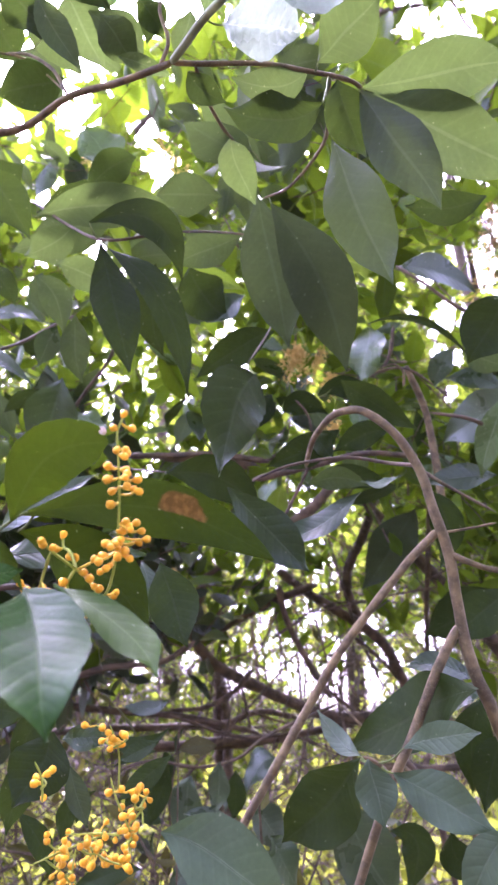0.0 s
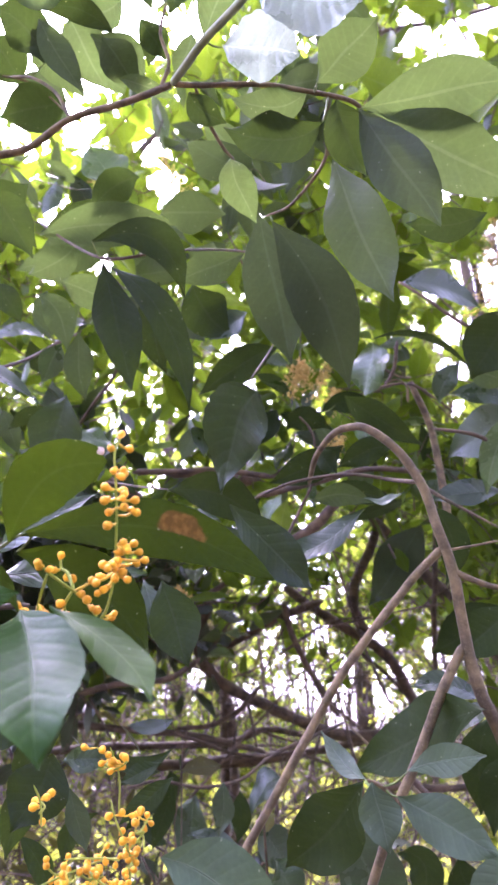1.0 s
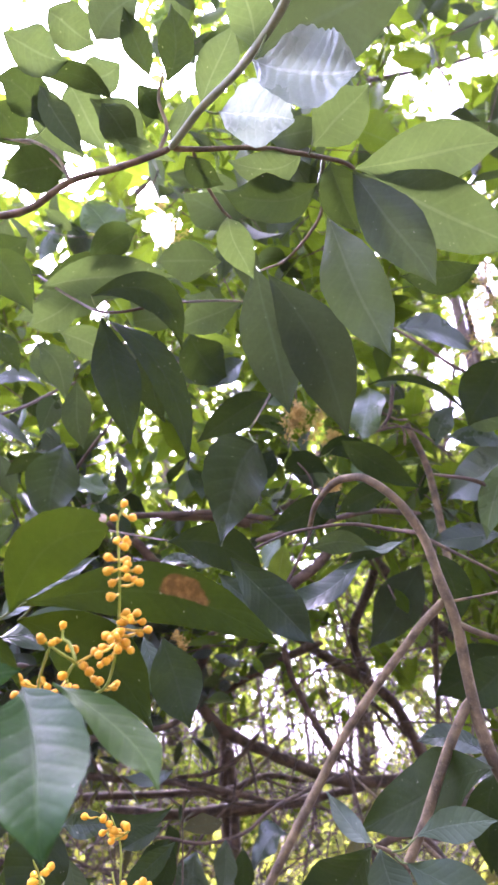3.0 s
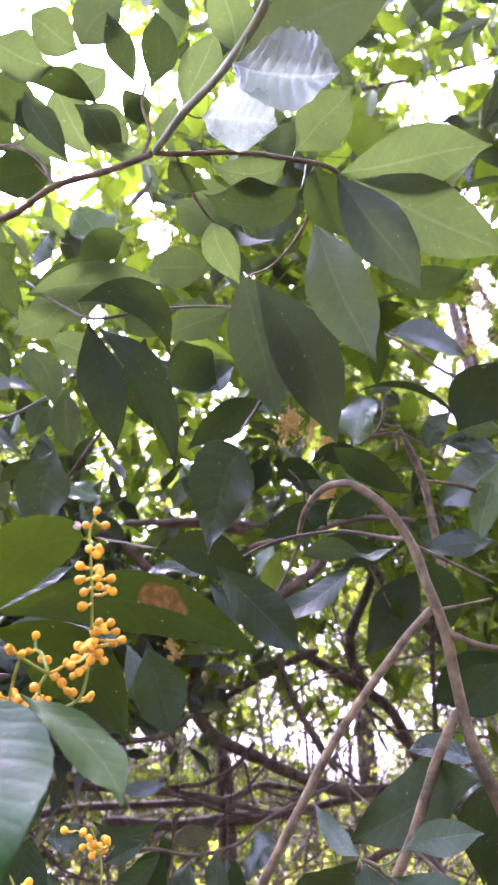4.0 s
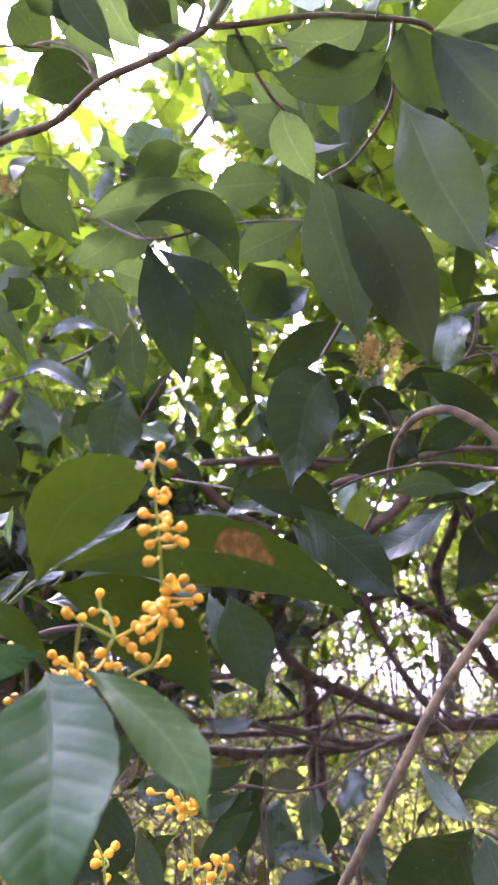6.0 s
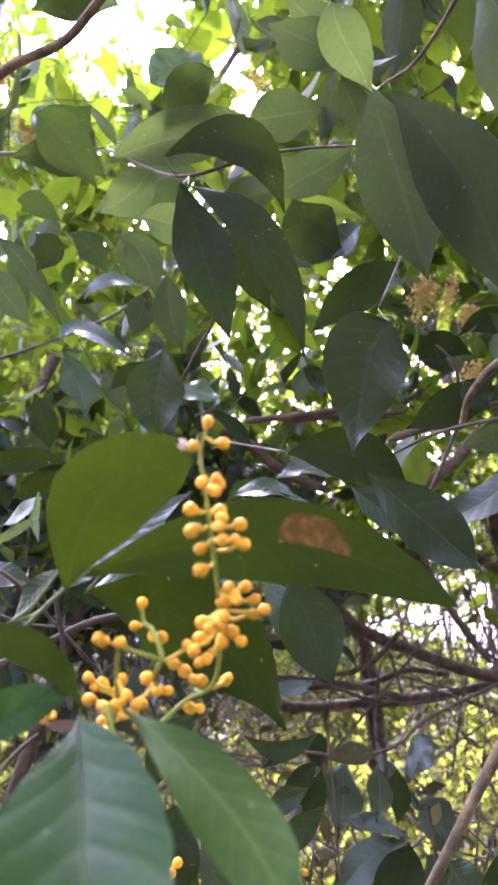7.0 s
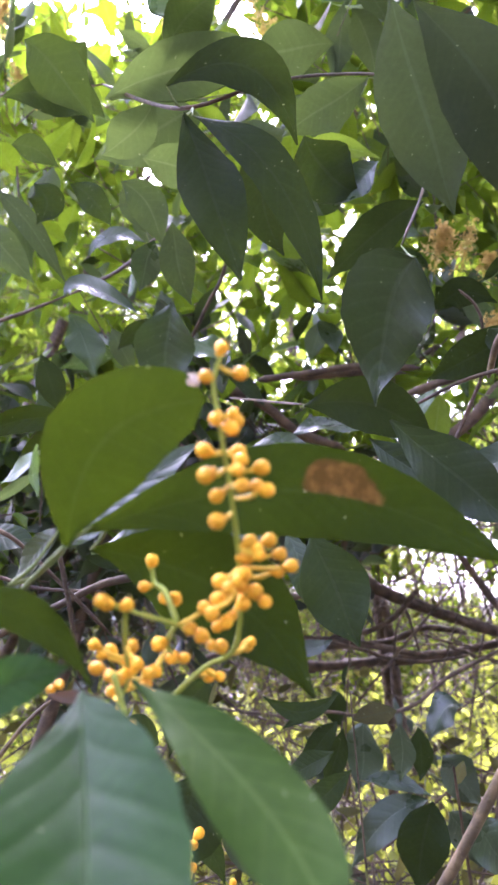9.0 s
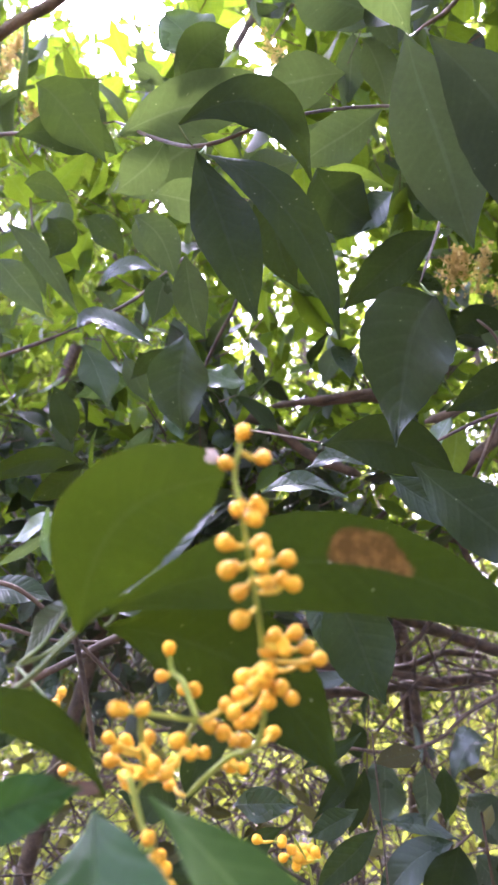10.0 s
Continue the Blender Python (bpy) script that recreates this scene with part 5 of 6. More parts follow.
leaf(branch, (-0.1279, 0.5914, 1.4728), (-0.1498, 0.5972, 1.4579), (-0.1552, 0.607, 1.4347), 0.0155, (-0.16, -0.95, -0.27), DARK)
leaf(branch, (-0.1347, 0.9934, 1.5501), (-0.1656, 0.9966, 1.5405), (-0.1998, 0.9937, 1.545), 0.0211, (-0.03, -0.95, 0.3), GLOSSY)
leaf(branch, (-0.0967, 0.616, 1.4173), (-0.1223, 0.6167, 1.4141), (-0.1524, 0.6204, 1.4034), 0.0172, (-0.14, -0.96, 0.26), DARK)
stem(branch, "main_stem", 0.008, 0.0026, BARK, (0.75, 0.95, -0.02), (0.7, 0.93, 0.7), (0.5, 0.9, 1.1), (0.0938, 1.0045, 1.5387))

# ---- the arching branch with its forks ----
branch = thing("arching_branch", "brown arching branch with two forks and broad leaves", "branch")
stem(branch, "bough", .0019, .0042, BARK, (0.0405, 0.51, 1.694), (0.0447, 0.4853, 1.7034), (0.0504, 0.4621, 1.7049), (0.0567, 0.4422, 1.7043), (0.0645, 0.4321, 1.7026), (0.0757, 0.4247, 1.6977), (0.0927, 0.4237, 1.6813), (0.1064, 0.4302, 1.6588), (0.113, 0.4344, 1.6318), (0.1197, 0.4412, 1.6085), (0.1234, 0.4512, 1.5812), (0.1258, 0.4572, 1.5592), (0.1307, 0.4627, 1.5382), (0.1385, 0.4682, 1.5195), (0.1554, 0.4866, 1.4749))
stem(branch, "side_stem", .0027, .0025, BARK, (0.1164, 0.4394, 1.6225), (0.0996, 0.4432, 1.608), (0.086, 0.4458, 1.5938), (0.0649, 0.4496, 1.5706), (0.047, 0.4548, 1.549), (0.0268, 0.4598, 1.5191), (0.0047, 0.4666, 1.4857), (-0.0143, 0.4718, 1.4577), (-0.0476, 0.4906, 1.4095))
stem(branch, "side_stem", .0032, .0026, BARK, (0.1245, 0.4561, 1.5676), (0.108, 0.4605, 1.5413), (0.0886, 0.4705, 1.502), (0.0757, 0.4777, 1.479), (0.0644, 0.4857, 1.4525), (0.0522, 0.4975, 1.421), (0.0307, 0.5226, 1.3636))
stem(branch, "twig", .0009, .0015, DARKBARK, (-0.0028, 0.5085, 1.6828), (0.0228, 0.4863, 1.6853), (0.0466, 0.4737, 1.6848), (0.0691, 0.4635, 1.6817), (0.0931, 0.4523, 1.672), (0.1052, 0.429, 1.6611))
stem(branch, "side_stem", .0022, .0016, BARK, (0.1196, 0.4417, 1.6076), (0.1316, 0.4409, 1.6011), (0.1464, 0.4437, 1.5966), (0.1714, 0.4458, 1.5939))
stem(branch, "twig", .0010, .0007, BARK, (0.1169, 0.4407, 1.6201), (0.1322, 0.4402, 1.6218), (0.1513, 0.4393, 1.6246))
stem(branch, "twig", .0014, .0010, BARK, (0.1064, 0.4302, 1.6588), (0.1384, 0.4809, 1.6629), (0.186, 0.5359, 1.6597))
stem(branch, "twig", .0012, .0008, BARK, (0.0693, 0.4227, 1.4859), (0.0598, 0.4079, 1.4943), (0.052, 0.4063, 1.4976))
leaf(branch, (0.052, 0.4124, 1.4961), (0.0341, 0.4434, 1.4733), (0.0103, 0.4701, 1.4524), 0.0372, (-0.58, -0.71, -0.39), DARK)
leaf(branch, (0.0533, 0.3903, 1.497), (0.0555, 0.3908, 1.4831), (0.0585, 0.3921, 1.4675), 0.0198, (-0.1, -0.99, -0.08), SHEEN)
leaf(branch, (0.0669, 0.4047, 1.4897), (0.0877, 0.3997, 1.4772), (0.1109, 0.3951, 1.464), 0.0239, (-0.17, -0.98, 0.07), SHEEN)
leaf(branch, (0.0725, 0.3999, 1.5011), (0.0899, 0.3874, 1.5061), (0.1035, 0.3709, 1.5073), 0.0152, (-0.67, -0.74, -0.06), SHEEN)
leaf(branch, (0.1221, 0.4333, 1.5281), (0.0974, 0.4912, 1.5183), (0.0587, 0.5546, 1.4948), 0.0424, (-0.89, -0.45, 0.04), DARK)
leaf(branch, (0.055, 0.4341, 1.4965), (0.045, 0.452, 1.5049), (0.0347, 0.4665, 1.5211), 0.0116, (-0.51, -0.7, 0.51), SHEEN)
leaf(branch, (0.0528, 0.6029, 1.4576), (0.0732, 0.618, 1.4238), (0.0968, 0.6356, 1.3841), 0.0475, (0.17, -0.93, -0.31), GLOSSY)
leaf(branch, (-0.044, 0.3772, 1.4704), (-0.0166, 0.3833, 1.4579), (0.0153, 0.3951, 1.4323), 0.0343, (0.3, -0.95, 0.02), SHEEN)
leaf(branch, (0.1148, 0.3837, 1.4656), (0.1015, 0.3886, 1.4531), (0.0916, 0.3972, 1.4323), 0.0191, (-0.42, -0.9, -0.07), SHEEN)
leaf(branch, (0.1638, 0.5763, 1.5272), (0.1565, 0.588, 1.4993), (0.1548, 0.6038, 1.4623), 0.0305, (-0.32, -0.89, -0.33), DARK)
leaf(branch, (0.1464, 0.517, 1.5374), (0.1221, 0.5123, 1.5469), (0.0984, 0.5113, 1.5476), 0.0209, (0.21, -0.8, 0.56), GLOSSY)
leaf(branch, (0.1761, 0.5653, 1.5028), (0.1628, 0.5743, 1.4808), (0.1573, 0.5869, 1.451), 0.0285, (-0.39, -0.89, -0.23), DARK)
leaf(branch, (0.1037, 0.7045, 1.4271), (0.1276, 0.7112, 1.4128), (0.1158, 0.7282, 1.3724), 0.0295, (-0.07, -0.91, -0.41), DARK)
leaf(branch, (0.1577, 0.7067, 1.4254), (0.1616, 0.7165, 1.4027), (0.1803, 0.725, 1.384), 0.0295, (0.05, -0.92, -0.38), DARK)
leaf(branch, (0.152, 0.518, 1.5355), (0.1364, 0.5211, 1.5272), (0.1207, 0.5242, 1.5189), 0.0174, (-0.43, -0.72, 0.55), GLOSSY)
leaf(branch, (0.1899, 0.5443, 1.6036), (0.1657, 0.5517, 1.5849), (0.144, 0.5558, 1.5738), 0.0339, (-0.2, -0.98, -0.07), DARK)
stem(branch, "main_stem", 0.012, 0.0045, BARK, (0.62, 0.50, -0.02), (0.58, 0.49, 0.6), (0.42, 0.45, 1.05), (0.1554, 0.4866, 1.4749))

# ---- bare boughs of the thicket behind ----
def bough(r0, r1, *points):
    ob = thing("bare_branch", "bare dark brown crooked branch in the thicket", "branch", "bare branches of the thicket")
    verts, faces = tube_data(smooth_line(points, 6), r0, r1, 9, 0.25)
    mesh_object("bough", verts, faces, DARKBARK, ob)


bough(.011, .017, *CROOKED_BOUGH)
bough(.014, .011, *RISING_BOUGH)
bough(.006, .004, (0.218, 1.853, 1.724), (0.299, 1.891, 1.656), (0.379, 1.942, 1.563))
bough(.011, .014, (-0.133, 1.434, 1.793), (-0.159, 1.476, 1.733), (-0.16, 1.523, 1.686), (-0.118, 1.572, 1.639), (-0.029, 1.632, 1.594), (0.131, 1.725, 1.532), (0.283, 1.735, 1.521), (0.458, 1.759, 1.485))
bough(.006, .009, (-0.167, 1.578, 1.689), (-0.077, 1.508, 1.72), (0.009, 1.468, 1.757), (0.103, 1.424, 1.78))
bough(.010, .008, (-0.635, 1.943, 1.508), (-0.518, 1.939, 1.521), (-0.288, 1.947, 1.52), (-0.143, 1.95, 1.521), (-0.04, 1.937, 1.55), (0.06, 1.949, 1.533))
bough(.012, .010, (-0.393, 1.976, 1.458), (-0.262, 1.971, 1.475), (-0.118, 1.977, 1.471), (0.027, 1.972, 1.487), (0.232, 1.961, 1.519), (0.378, 1.949, 1.55))
bough(.018, .016, (-0.165, 2.193, 1.703), (-0.173, 2.279, 1.538), (-0.178, 2.358, 1.388), (-0.198, 2.452, 1.208), (-0.244, 2.711, 0.714))
bough(.006, .005, (0.022, 1.267, 1.753), (0.033, 1.296, 1.699), (0.073, 1.341, 1.616), (0.112, 1.372, 1.558))
bough(.006, .005, (-0.334, 1.224, 1.602), (-0.267, 1.218, 1.615), (-0.183, 1.218, 1.62), (-0.125, 1.204, 1.65))
bough(.008, .006, (-0.467, 1.463, 1.57), (-0.325, 1.477, 1.552), (-0.182, 1.488, 1.537), (-0.03, 1.511, 1.501))
bough(.004, .0035, (-0.005, 0.748, 1.772), (0.058, 0.772, 1.793), (0.125, 0.786, 1.813), (0.197, 0.809, 1.816))
bough(.005, .0045, (-0.199, 0.96, 1.895), (-0.127, 0.963, 1.894), (-0.068, 0.964, 1.894), (0.016, 0.973, 1.881))
bough(.009, .007, (-0.009, 1.031, 1.769), (0.044, 1.018, 1.797), (0.079, 1.008, 1.818), (0.116, 0.99, 1.854))
bough(.006, .005, *POLE)
bough(.008, .007, (-0.291, 1.007, 1.928), (-0.215, 1.041, 1.89), (-0.172, 1.066, 1.85), (-0.104, 1.096, 1.817))
bough(.008, .008, (-0.153, 0.999, 1.907), (-0.083, 1.018, 1.909), (0.001, 1.046, 1.898))
bough(.005, .004, (0.16, 1.029, 1.485), (0.211, 1.055, 1.427), (0.23, 1.086, 1.356), (0.243, 1.111, 1.3))
bough(.007, .006, (0.114, 1.393, 1.394), (0.198, 1.377, 1.439), (0.279, 1.381, 1.434), (0.34, 1.382, 1.436))
bough(.012, .012, (-0.408, 1.769, 1.493), (-0.254, 1.819, 1.476), (-0.096, 1.862, 1.485), (0.061, 1.906, 1.487))
bough(.016, .016, (-0.156, 2.227, 1.648), (-0.149, 2.283, 1.485), (-0.151, 2.356, 1.257), (-0.119, 2.435, 1.042), (-0.158, 2.61, 0.474))
bough(.010, .006, (0.355, 1.646, 3.841), (0.505, 1.642, 3.857), (0.741, 1.632, 3.887), (0.913, 1.618, 3.922), (1.152, 1.586, 3.996))
bough(.006, .003, (0.741, 1.632, 3.887), (0.829, 1.688, 3.785), (0.933, 1.591, 3.761))
bough(.005, .003, (0.643, 1.367, 3.956), (0.729, 1.454, 3.796), (0.805, 1.561, 3.812))
bough(.006, .004, (0.628, 1.509, 3.042), (0.693, 1.469, 3.122), (0.804, 1.403, 3.252))
bough(.004, .003, (0.531, 1.82, 3.735), (0.628, 1.763, 3.847), (0.743, 1.728, 3.92))
bough(.0045, .0035, (0.015, 1.461, 1.771), (0.039, 1.469, 1.720), (0.062, 1.475, 1.668), (0.093, 1.478, 1.614), (0.112, 1.479, 1.581), (0.163, 1.476, 1.536))
bough(.0045, .0055, (-0.214, 1.517, 1.548), (-0.175, 1.522, 1.551), (-0.140, 1.526, 1.554), (-0.087, 1.530, 1.577), (-0.037, 1.529, 1.626))
bough(.0035, .0030, (-0.202, 1.438, 1.539), (-0.149, 1.445, 1.522), (-0.108, 1.449, 1.506), (-0.039, 1.453, 1.494), (0.043, 1.454, 1.501))
bough(.0032, .0025, (-0.063, 1.530, 1.593), (-0.053, 1.533, 1.544), (-0.045, 1.533, 1.501))
bough(.0042, .0050, (-0.136, 1.495, 1.820), (-0.153, 1.504, 1.763), (-0.164, 1.508, 1.732), (-0.165, 1.513, 1.696))
bough(.0014, .0022, (0.021, 1.417, 1.729), (0.008, 1.421, 1.707), (-0.009, 1.425, 1.674), (-0.027, 1.428, 1.638))
bough(.0016, .0028, (-0.014, 1.445, 1.669), (-0.055, 1.446, 1.649), (-0.089, 1.445, 1.640))
bough(.0062, .0050, (-0.191, 1.345, 1.762), (-0.138, 1.349, 1.782), (-0.109, 1.348, 1.797), (-0.079, 1.347, 1.817))
bough(.0028, .0020, (-0.044, 1.533, 1.543), (0.012, 1.534, 1.523), (0.055, 1.534, 1.513))
bough(.0012, .0018, (0.013, 1.396, 1.735), (0.019, 1.404, 1.682), (0.027, 1.408, 1.638), (0.033, 1.411, 1.611))
bough(.0030, .0045, (-0.094, 1.510, 1.762), (-0.111, 1.512, 1.740), (-0.143, 1.515, 1.697), (-0.164, 1.515, 1.672))
bough(.0016, .0024, (-0.060, 1.480, 1.589), (-0.080, 1.480, 1.563), (-0.090, 1.481, 1.520), (-0.098, 1.480, 1.478))
bough(.0020, .0014, (-0.116, 1.623, 1.649), (-0.111, 1.620, 1.690), (-0.086, 1.619, 1.713), (-0.056, 1.615, 1.749))
bough(.0016, .0012, (0.082, 1.498, 1.831), (0.053, 1.513, 1.761), (0.053, 1.518, 1.726))
bough(.0022, .0016, (0.171, 1.573, 1.614), (0.143, 1.576, 1.598), (0.153, 1.577, 1.559), (0.164, 1.577, 1.529))

thin_rng = random.Random(31)
for _ in range(46):
    x, y, z = thin_rng.uniform(-0.65, 0.7), thin_rng.uniform(1.25, 2.0), thin_rng.uniform(1.3, 1.95)
    turn, span = thin_rng.uniform(0, math.pi), thin_rng.uniform(0.15, 0.4)
    across, rise = span * math.cos(turn), span * math.sin(turn) * 0.8
    bend = thin_rng.uniform(-0.06, 0.06)
    thick = thin_rng.uniform(0.0016, 0.0042)
    bough(thick, thick * 0.55, (x - across, y - 0.08, z - rise), (x - across * 0.3, y, z - rise * 0.3 + bend), (x + across * 0.4, y + 0.05, z + rise * 0.4 + bend * 0.6), (x + across, y + 0.1, z + rise))

# ---- dry flower heads ----
panicle((0.050, 0.8504, 1.965), (0.061, 0.838, 1.995), .038, 110, 61)
panicle((0.104, 0.8594, 1.935), (0.1048, 0.85, 1.955), .028, 60, 62)
panicle((0.3448, 0.8754, 2.0837), (0.3480, 0.7900, 2.185), .055, 110, 63)
panicle((-0.2353, 0.8544, 2.3085), (-0.2571, 0.8097, 2.3922), .04, 60, 64)
panicle((-0.1137, 0.8563, 2.3111), (-0.1365, 0.8181, 2.3824), .04, 60, 65)
panicle((-0.4759, 0.7175, 2.3163), (-0.4378, 0.7102, 2.3724), .035, 60, 66)
panicle((-0.4206, 0.7562, 2.2465), (-0.4429, 0.7349, 2.292), .035, 50, 67)
panicle((0.0873, 0.9785, 2.0142), (0.1108, 0.9666, 2.0713), .03, 50, 68)
panicle((0.0818, 0.9182, 1.8816), (0.116, 0.9049, 1.9086), .03, 50, 69)
panicle((-0.1265, 1.0349, 1.708), (-0.1371, 1.0231, 1.7348), .022, 30, 70)

# ---- the shrubs and trees behind ----
MIXED = (BUSH_ONE, BUSH_ONE, GLOSSY, DARK, MATTE, MATTE, PALE)
shrub = thing("shrub", "dense shrub with glossy dark and fresh green leaves", "shrub", "shrubs behind")
trunk(shrub, "trunk", 0.03, 0.012, DARKBARK, (-1.6, 1.3, -0.05), (-1.55, 1.3, 1.2), (-1.5, 1.3, 2.4), (-1.2, 1.35, 3.6))
crown(shrub, box(-1.0, 0.9, 0.95, 1.75, 2.2, 3.7), 900, 6, 0.21, 0.078, 11, BUSH, level=0.5, singles=300, mixed=MIXED)
shrub = thing("shrub", "overhanging shrub twigs with large dull green leaves", "shrub", "shrubs behind")
trunk(shrub, "trunk", 0.02, 0.006, DARKBARK, (-1.3, 0.95, -0.05), (-1.25, 0.93, 1.2), (-1.1, 0.88, 2.2), (-0.8, 0.85, 3.0))
crown(shrub, box(-0.75, 0.65, 0.66, 1.0, 2.12, 2.85), 125, 5, 0.16, 0.098, 17, BUSH, level=0.35, singles=300, mixed=(MATTE, DUSK, MATTE, BUSH_ONE, BUSH_ONE))
shrub = thing("shrub", "open shrub of mixed green leaves on thin twigs", "shrub", "shrubs behind")
trunk(shrub, "trunk", 0.016, 0.005, DARKBARK, (-1.2, 1.5, -0.05), (-1.15, 1.45, 1.0), (-0.7, 1.4, 1.8), (-0.2, 1.42, 1.95), (0.2, 1.5, 2.2))
crown(shrub, box(-1.0, 0.9, 1.1, 1.9, 1.75, 2.25), 100, 6, 0.21, 0.07, 111, BUSH, level=0.5, singles=200, mixed=MIXED)
shrub = thing("shrub", "leafy shrub with bright backlit leaves", "shrub", "shrubs behind")
trunk(shrub, "trunk", 0.04, 0.015, DARKBARK, (1.7, 2.9, -0.05), (1.7, 2.9, 1.4), (1.6, 3.0, 2.6), (1.3, 3.1, 4.2))
crown(shrub, box(-1.9, 1.9, 1.8, 3.4, 2.8, 5.6), 2300, 6, 0.26, 0.085, 12, FAR, singles=300, mixed=(YOUNG, BUSH_ONE, MATTE))

shrub = thing("shrub", "tall shrub of dull green leaves high overhead", "shrub", "shrubs behind")
trunk(shrub, "trunk", 0.04, 0.015, DARKBARK, (-1.7, 2.2, -0.05), (-1.6, 2.2, 1.6), (-1.2, 2.3, 3.0), (-0.3, 2.4, 4.6))
crown(shrub, box(-1.9, 1.9, 1.9, 2.9, 3.0, 5.6), 1300, 6, 0.28, 0.10, 121, BUSH, level=0.5, small=True)

shrub = thing("shrub", "dark shrub with glossy leaves over bare stems", "shrub", "shrubs behind")
trunk(shrub, "trunk", 0.03, 0.012, DARKBARK, (0.85, 1.6, -0.05), (0.8, 1.6, 0.8), (0.6, 1.6, 1.5), (0.2, 1.65, 2.1))
crown(shrub, box(-1.1, 1.1, 1.0, 2.0, 1.76, 2.16), 560, 6, 0.2, 0.072, 31, BUSH, singles=300, mixed=MIXED)

shade = thing("shrub", "dark shrub of glossy leaves low in the thicket", "shrub", "shrubs behind")
trunk(shade, "trunk", 0.02, 0.008, DARKBARK, (-0.9, 1.25, -0.05), (-0.85, 1.25, 0.9), (-0.6, 1.2, 1.6), (-0.45, 1.2, 1.95))
crown(shade, box(-1.3, -0.2, 1.05, 1.7, 1.58, 2.02), 300, 6, 0.2, 0.07, 41, DEEP, singles=300, mixed=(GLOSSY, DARK, GLOSSY, DUSK, BUSH_ONE))
under = thing("shrub", "low shrub of small dark drooping leaves", "shrub", "shrubs behind")
trunk(under, "trunk", 0.02, 0.008, DARKBARK, (0.9, 1.3, -0.05), (0.8, 1.3, 0.5), (0.3, 1.3, 0.9), (-0.3, 1.35, 1.25))
crown(under, box(-1.0, 1.1, 1.0, 1.8, 0.7, 1.3), 120, 5, 0.2, 0.06, 43, DEEP, level=0.2, singles=200, mixed=(GLOSSY, DARK, DARK, DUSK))

brush = thing("twiggy_branch", "dark twiggy branch with small brownish leaves", "branch")
stem(brush, "main_stem", 0.006, 0.002, DARKBARK, (-0.55, 0.95, -0.02), (-0.45, 0.93, 0.6), (-0.25, 0.9, 1.05), (0.0, 0.92, 1.3))
crown(brush, box(-0.85, 0.15, 0.75, 1.3, 0.85, 1.36), 320, 3, 0.28, 0.036, 77, TANGLE)
thicket = thing("thicket", "tangled thicket of thin brown twigs with few leaves", "thicket", kind="stuff")
crown(thicket, box(-1.5, 1.5, 1.9, 3.2, 1.15, 2.1), 520, 4, 0.42, 0.036, 13, TANGLE, bark=TWIG)
thicket = thing("thicket", "long thin bare twigs crossing in the thicket", "thicket", kind="stuff")
crown(thicket, box(-1.2, 1.2, 1.8, 2.6, 1.1, 1.8), 330, 1, 0.65, 0.035, 113, TANGLE, bark=TWIG, lift=0.3)

tangle = thing("thicket", "low tangle of thin dry brown twigs", "thicket", kind="stuff")
crown(tangle, box(-1.1, -0.1, 1.2, 1.7, 0.85, 1.45), 180, 2, 0.35, 0.05, 78, TANGLE)

low = thing("undergrowth", "near low undergrowth of yellow-green leaves", "undergrowth", kind="stuff")
crown(low, box(-1.8, 1.2, 1.35, 2.4, 0.1, 1.0), 330, 7, 0.25, 0.07, 15, LOW)
low = thing("undergrowth", "low yellow-green undergrowth of small leaves", "undergrowth", kind="stuff")
crown(low, box(-2.4, 2.4, 1.8, 4.5, 0.1, 1.25), 2600, 7, 0.25, 0.065, 14, LOW, small=True)

for i, x in enumerate((-3.1, -2.0, -0.9, 0.2, 1.3, 2.4)):
    bush = thing("bush", "tall bush of sunlit yellow-green leaves", "bush", "sunlit bushes behind")
    for k in range(3):
        trunk(bush, "stem", 0.016, 0.005, DARKBARK, (x + 0.2 * k - 0.2, 4.3, -0.05), (x + 0.25 * k - 0.3, 4.3, 1.8), (x + 0.45 * k - 0.5, 4.4, 3.6))
    crown(bush, blobs(x, 4.4, 3.4, 0.8, 0.45, 0.95, 55, 0.27, 850 + i), 1500, 8, 0.26, 0.085, 870 + i, FAR, level=0.3, aspect=0.48, small=True)

for i, x in enumerate((-3.2, -2.1, -1.0, 0.1, 1.2, 2.3, 3.4)):
    bush = thing("bush", "airy bush of small light green leaves", "bush", "airy bushes behind")
    for k in range(3):
        trunk(bush, "stem", 0.014, 0.005, DARKBARK, (x + 0.2 * k - 0.2, 4.9, -0.05), (x + 0.25 * k - 0.3, 4.9, 1.2), (x + 0.45 * k - 0.5, 5.0, 2.6))
    crown(bush, blobs(x, 5.0, 1.75, 0.95, 0.55, 1.15, 50, 0.26, 800 + i), 1400, 8, 0.26, 0.052, 820 + i, FAR, level=0.2, aspect=0.5, small=True)

for i, x in enumerate((-4.6, -2.9, -1.3, 0.3, 1.9, 3.5, 5.2)):
    bush = thing("bush", "low bush of bright yellow-green leaves", "bush", "low bushes behind")
    for k in range(3):
        trunk(bush, "stem", 0.02, 0.006, DARKBARK, (x + 0.2 * k - 0.2, 9.5, -0.05), (x + 0.3 * k - 0.3, 9.5, 0.9), (x + 0.5 * k - 0.5, 9.5, 1.6))
    crown(bush, blobs(x, 9.5, 0.8, 1.2, 0.6, 1.15, 50, 0.25, 700 + i), 700, 7, 0.3, 0.1, 720 + i, LOW, level=0.3, small=True)

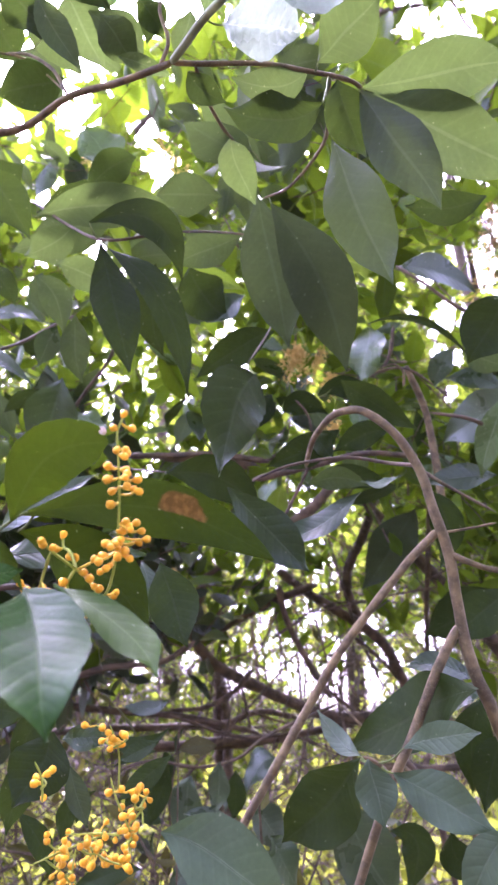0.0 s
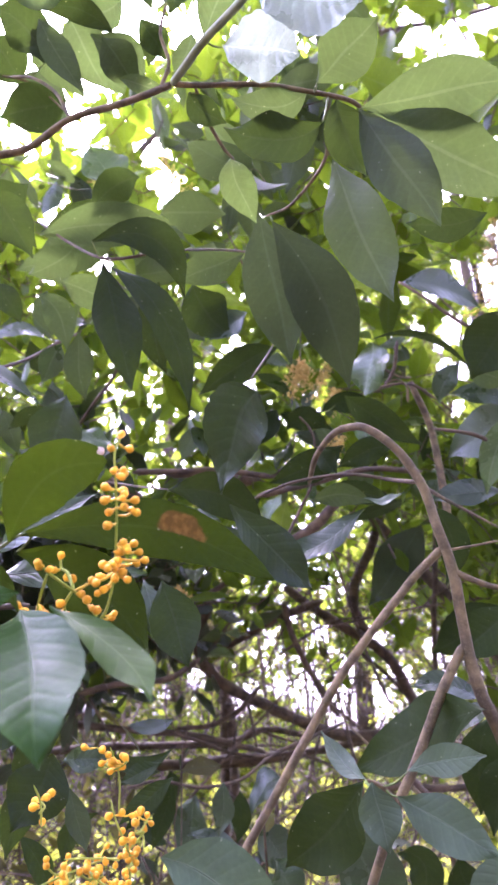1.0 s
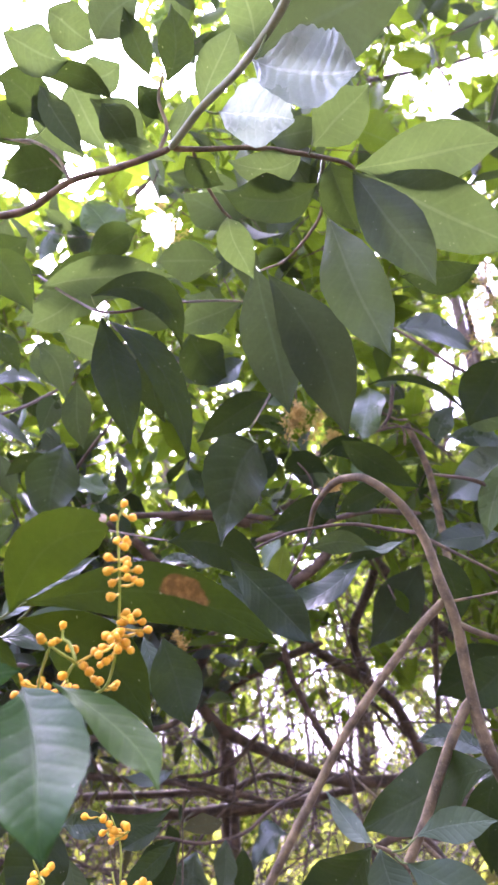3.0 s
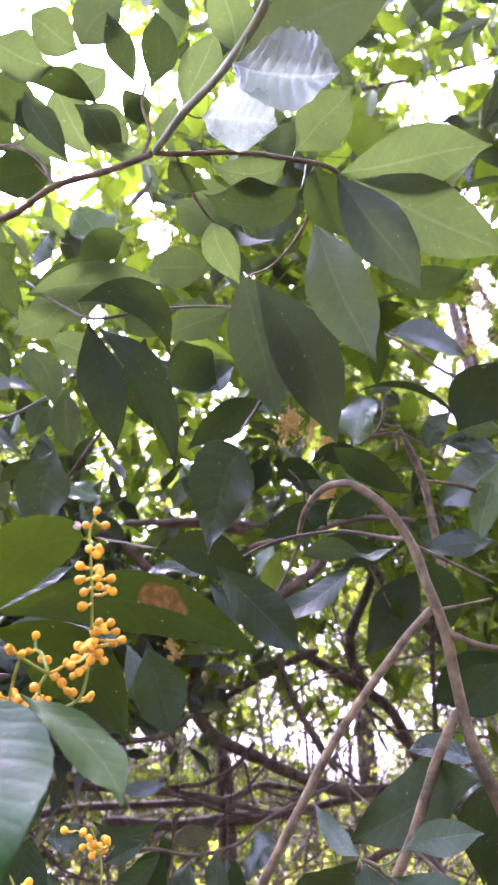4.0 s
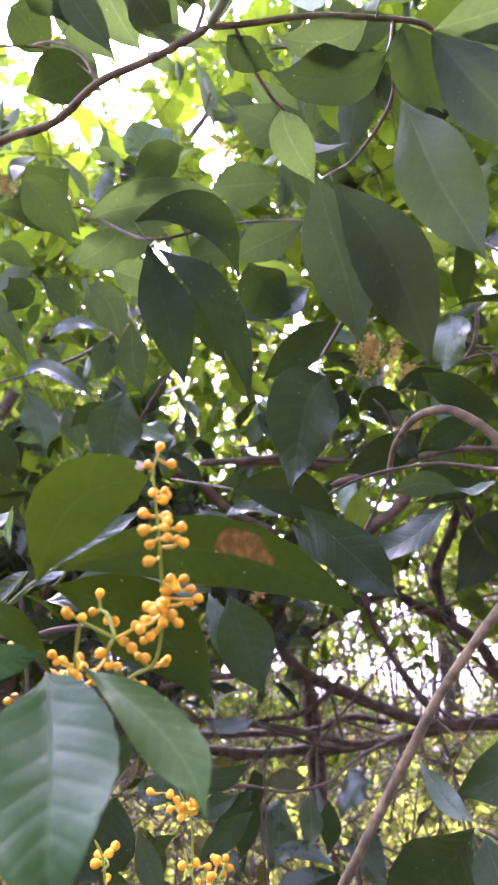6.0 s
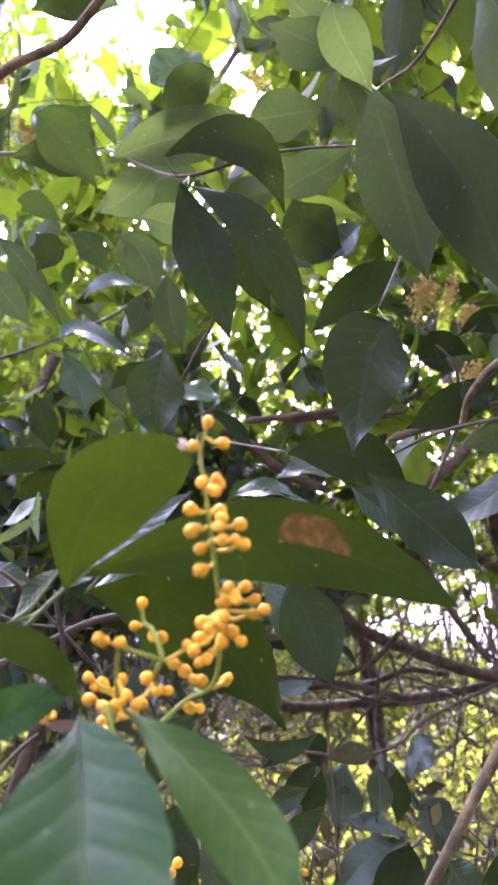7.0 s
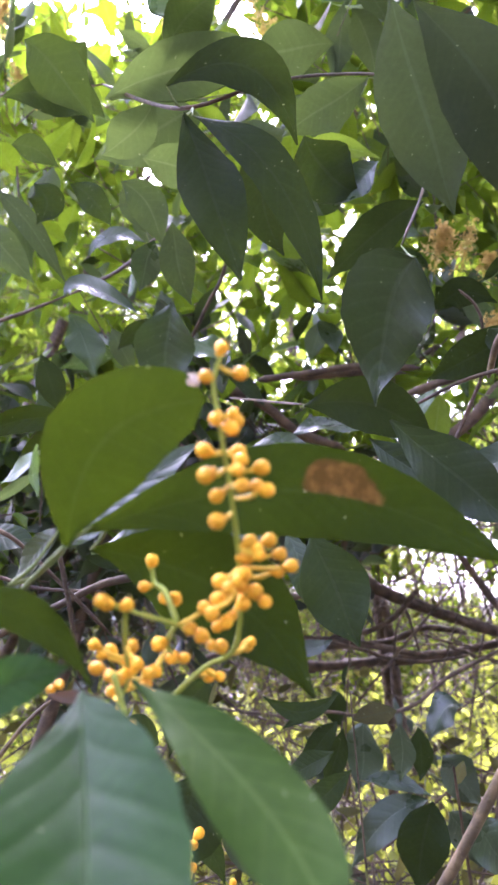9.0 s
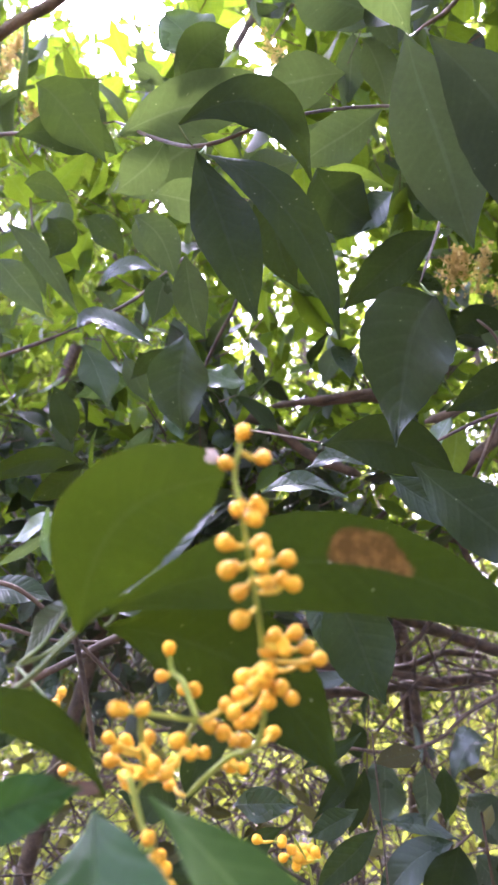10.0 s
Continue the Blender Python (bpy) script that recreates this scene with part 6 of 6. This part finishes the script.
for i, (x, y) in enumerate(((-2.6, 6.2), (0.1, 7.0), (2.7, 6.4), (-5.2, 7.4), (5.4, 7.2))):
    bush = thing("bush", "tall bush of small yellow-green leaves", "bush", "bushes behind")
    for k in range(4):
        trunk(bush, "stem", 0.025, 0.008, DARKBARK, (x + 0.15 * k - 0.2, y, -0.05), (x + 0.3 * k - 0.45, y + 0.1, 1.4), (x + 0.55 * k - 0.8, y, 2.9))
    crown(bush, blobs(x, y, 2.2, 1.7, 0.9, 2.3, 80, 0.4, 300 + i), 2600, 7, 0.32, 0.095, 320 + i, LOW, level=0.3, small=True)

rng0 = random.Random(5)
for i, (x, y, hgt, spread) in enumerate(((-3.8, 6.0, 9.0, 2.2), (-1.3, 8.2, 7.6, 2.3), (0.9, 8.8, 7.8, 2.3), (2.9, 7.5, 10.0, 2.6), (4.6, 5.6, 9.0, 2.3), (-1.2, 11.5, 12.0, 3.2), (3.5, 12.0, 13.0, 3.4), (-7.0, 9.5, 11.0, 3.0), (8.0, 9.5, 11.0, 3.0))):
    tree = thing("tree", "forest tree with a sunlit yellow-green crown", "tree", "trees behind")
    trunk(tree, "trunk", 0.14, 0.04, DARKBARK, (x, y, -0.1), (x + 0.1, y, hgt * 0.35), (x - 0.1, y + 0.1, hgt * 0.7), (x, y, hgt))
    for k in range(5):
        ang = rng0.uniform(0, 6.28)
        z0 = hgt * rng0.uniform(0.3, 0.6)
        trunk(tree, "limb", 0.06, 0.015, DARKBARK, (x, y, z0), (x + spread * 0.4 * math.cos(ang), y + spread * 0.4 * math.sin(ang), z0 + 0.7), (x + spread * 0.85 * math.cos(ang), y + spread * 0.85 * math.sin(ang), z0 + 1.7))
    crown(tree, blobs(x, y, hgt * 0.6, spread, spread, hgt * 0.38, 75, 0.45, 100 + i), 3400, 8, 0.4, 0.115, 200 + i, FAR, level=0.3, small=True)

# ---- unseen growth round and behind the camera, added to shade the leaves ----
for i, (x0, x1, y0, y1, z0, z1, n) in enumerate(((-3.2, 3.2, -3.6, -1.3, 0.2, 5.2, 2400), (-3.4, -1.3, -1.3, 1.6, 0.2, 2.7, 520), (1.0, 3.4, -1.3, 1.6, 0.2, 4.2, 800), (-0.55, 1.9, -1.4, 0.5, 2.7, 4.2, 620))):
    shrub = thing("shrub", "unseen dense green shrub, added to block light", "shrub", "shrubs beside the path")
    for k in range(4):
        x, y = x0 + (x1 - x0) * (k + 0.5) / 4, (y0 + y1) / 2 - (0.6 if z0 > 2 else 0)
        trunk(shrub, "stem", 0.03, 0.01, DARKBARK, (x, y, -0.05), (x + 0.1, y + 0.1, z1 * 0.4), (x - 0.1, y, z1 * 0.85))
    crown(shrub, box(x0, x1, y0, y1, z0, z1), n, 7, 0.35, 0.13, 400 + i, FAR, small=True)
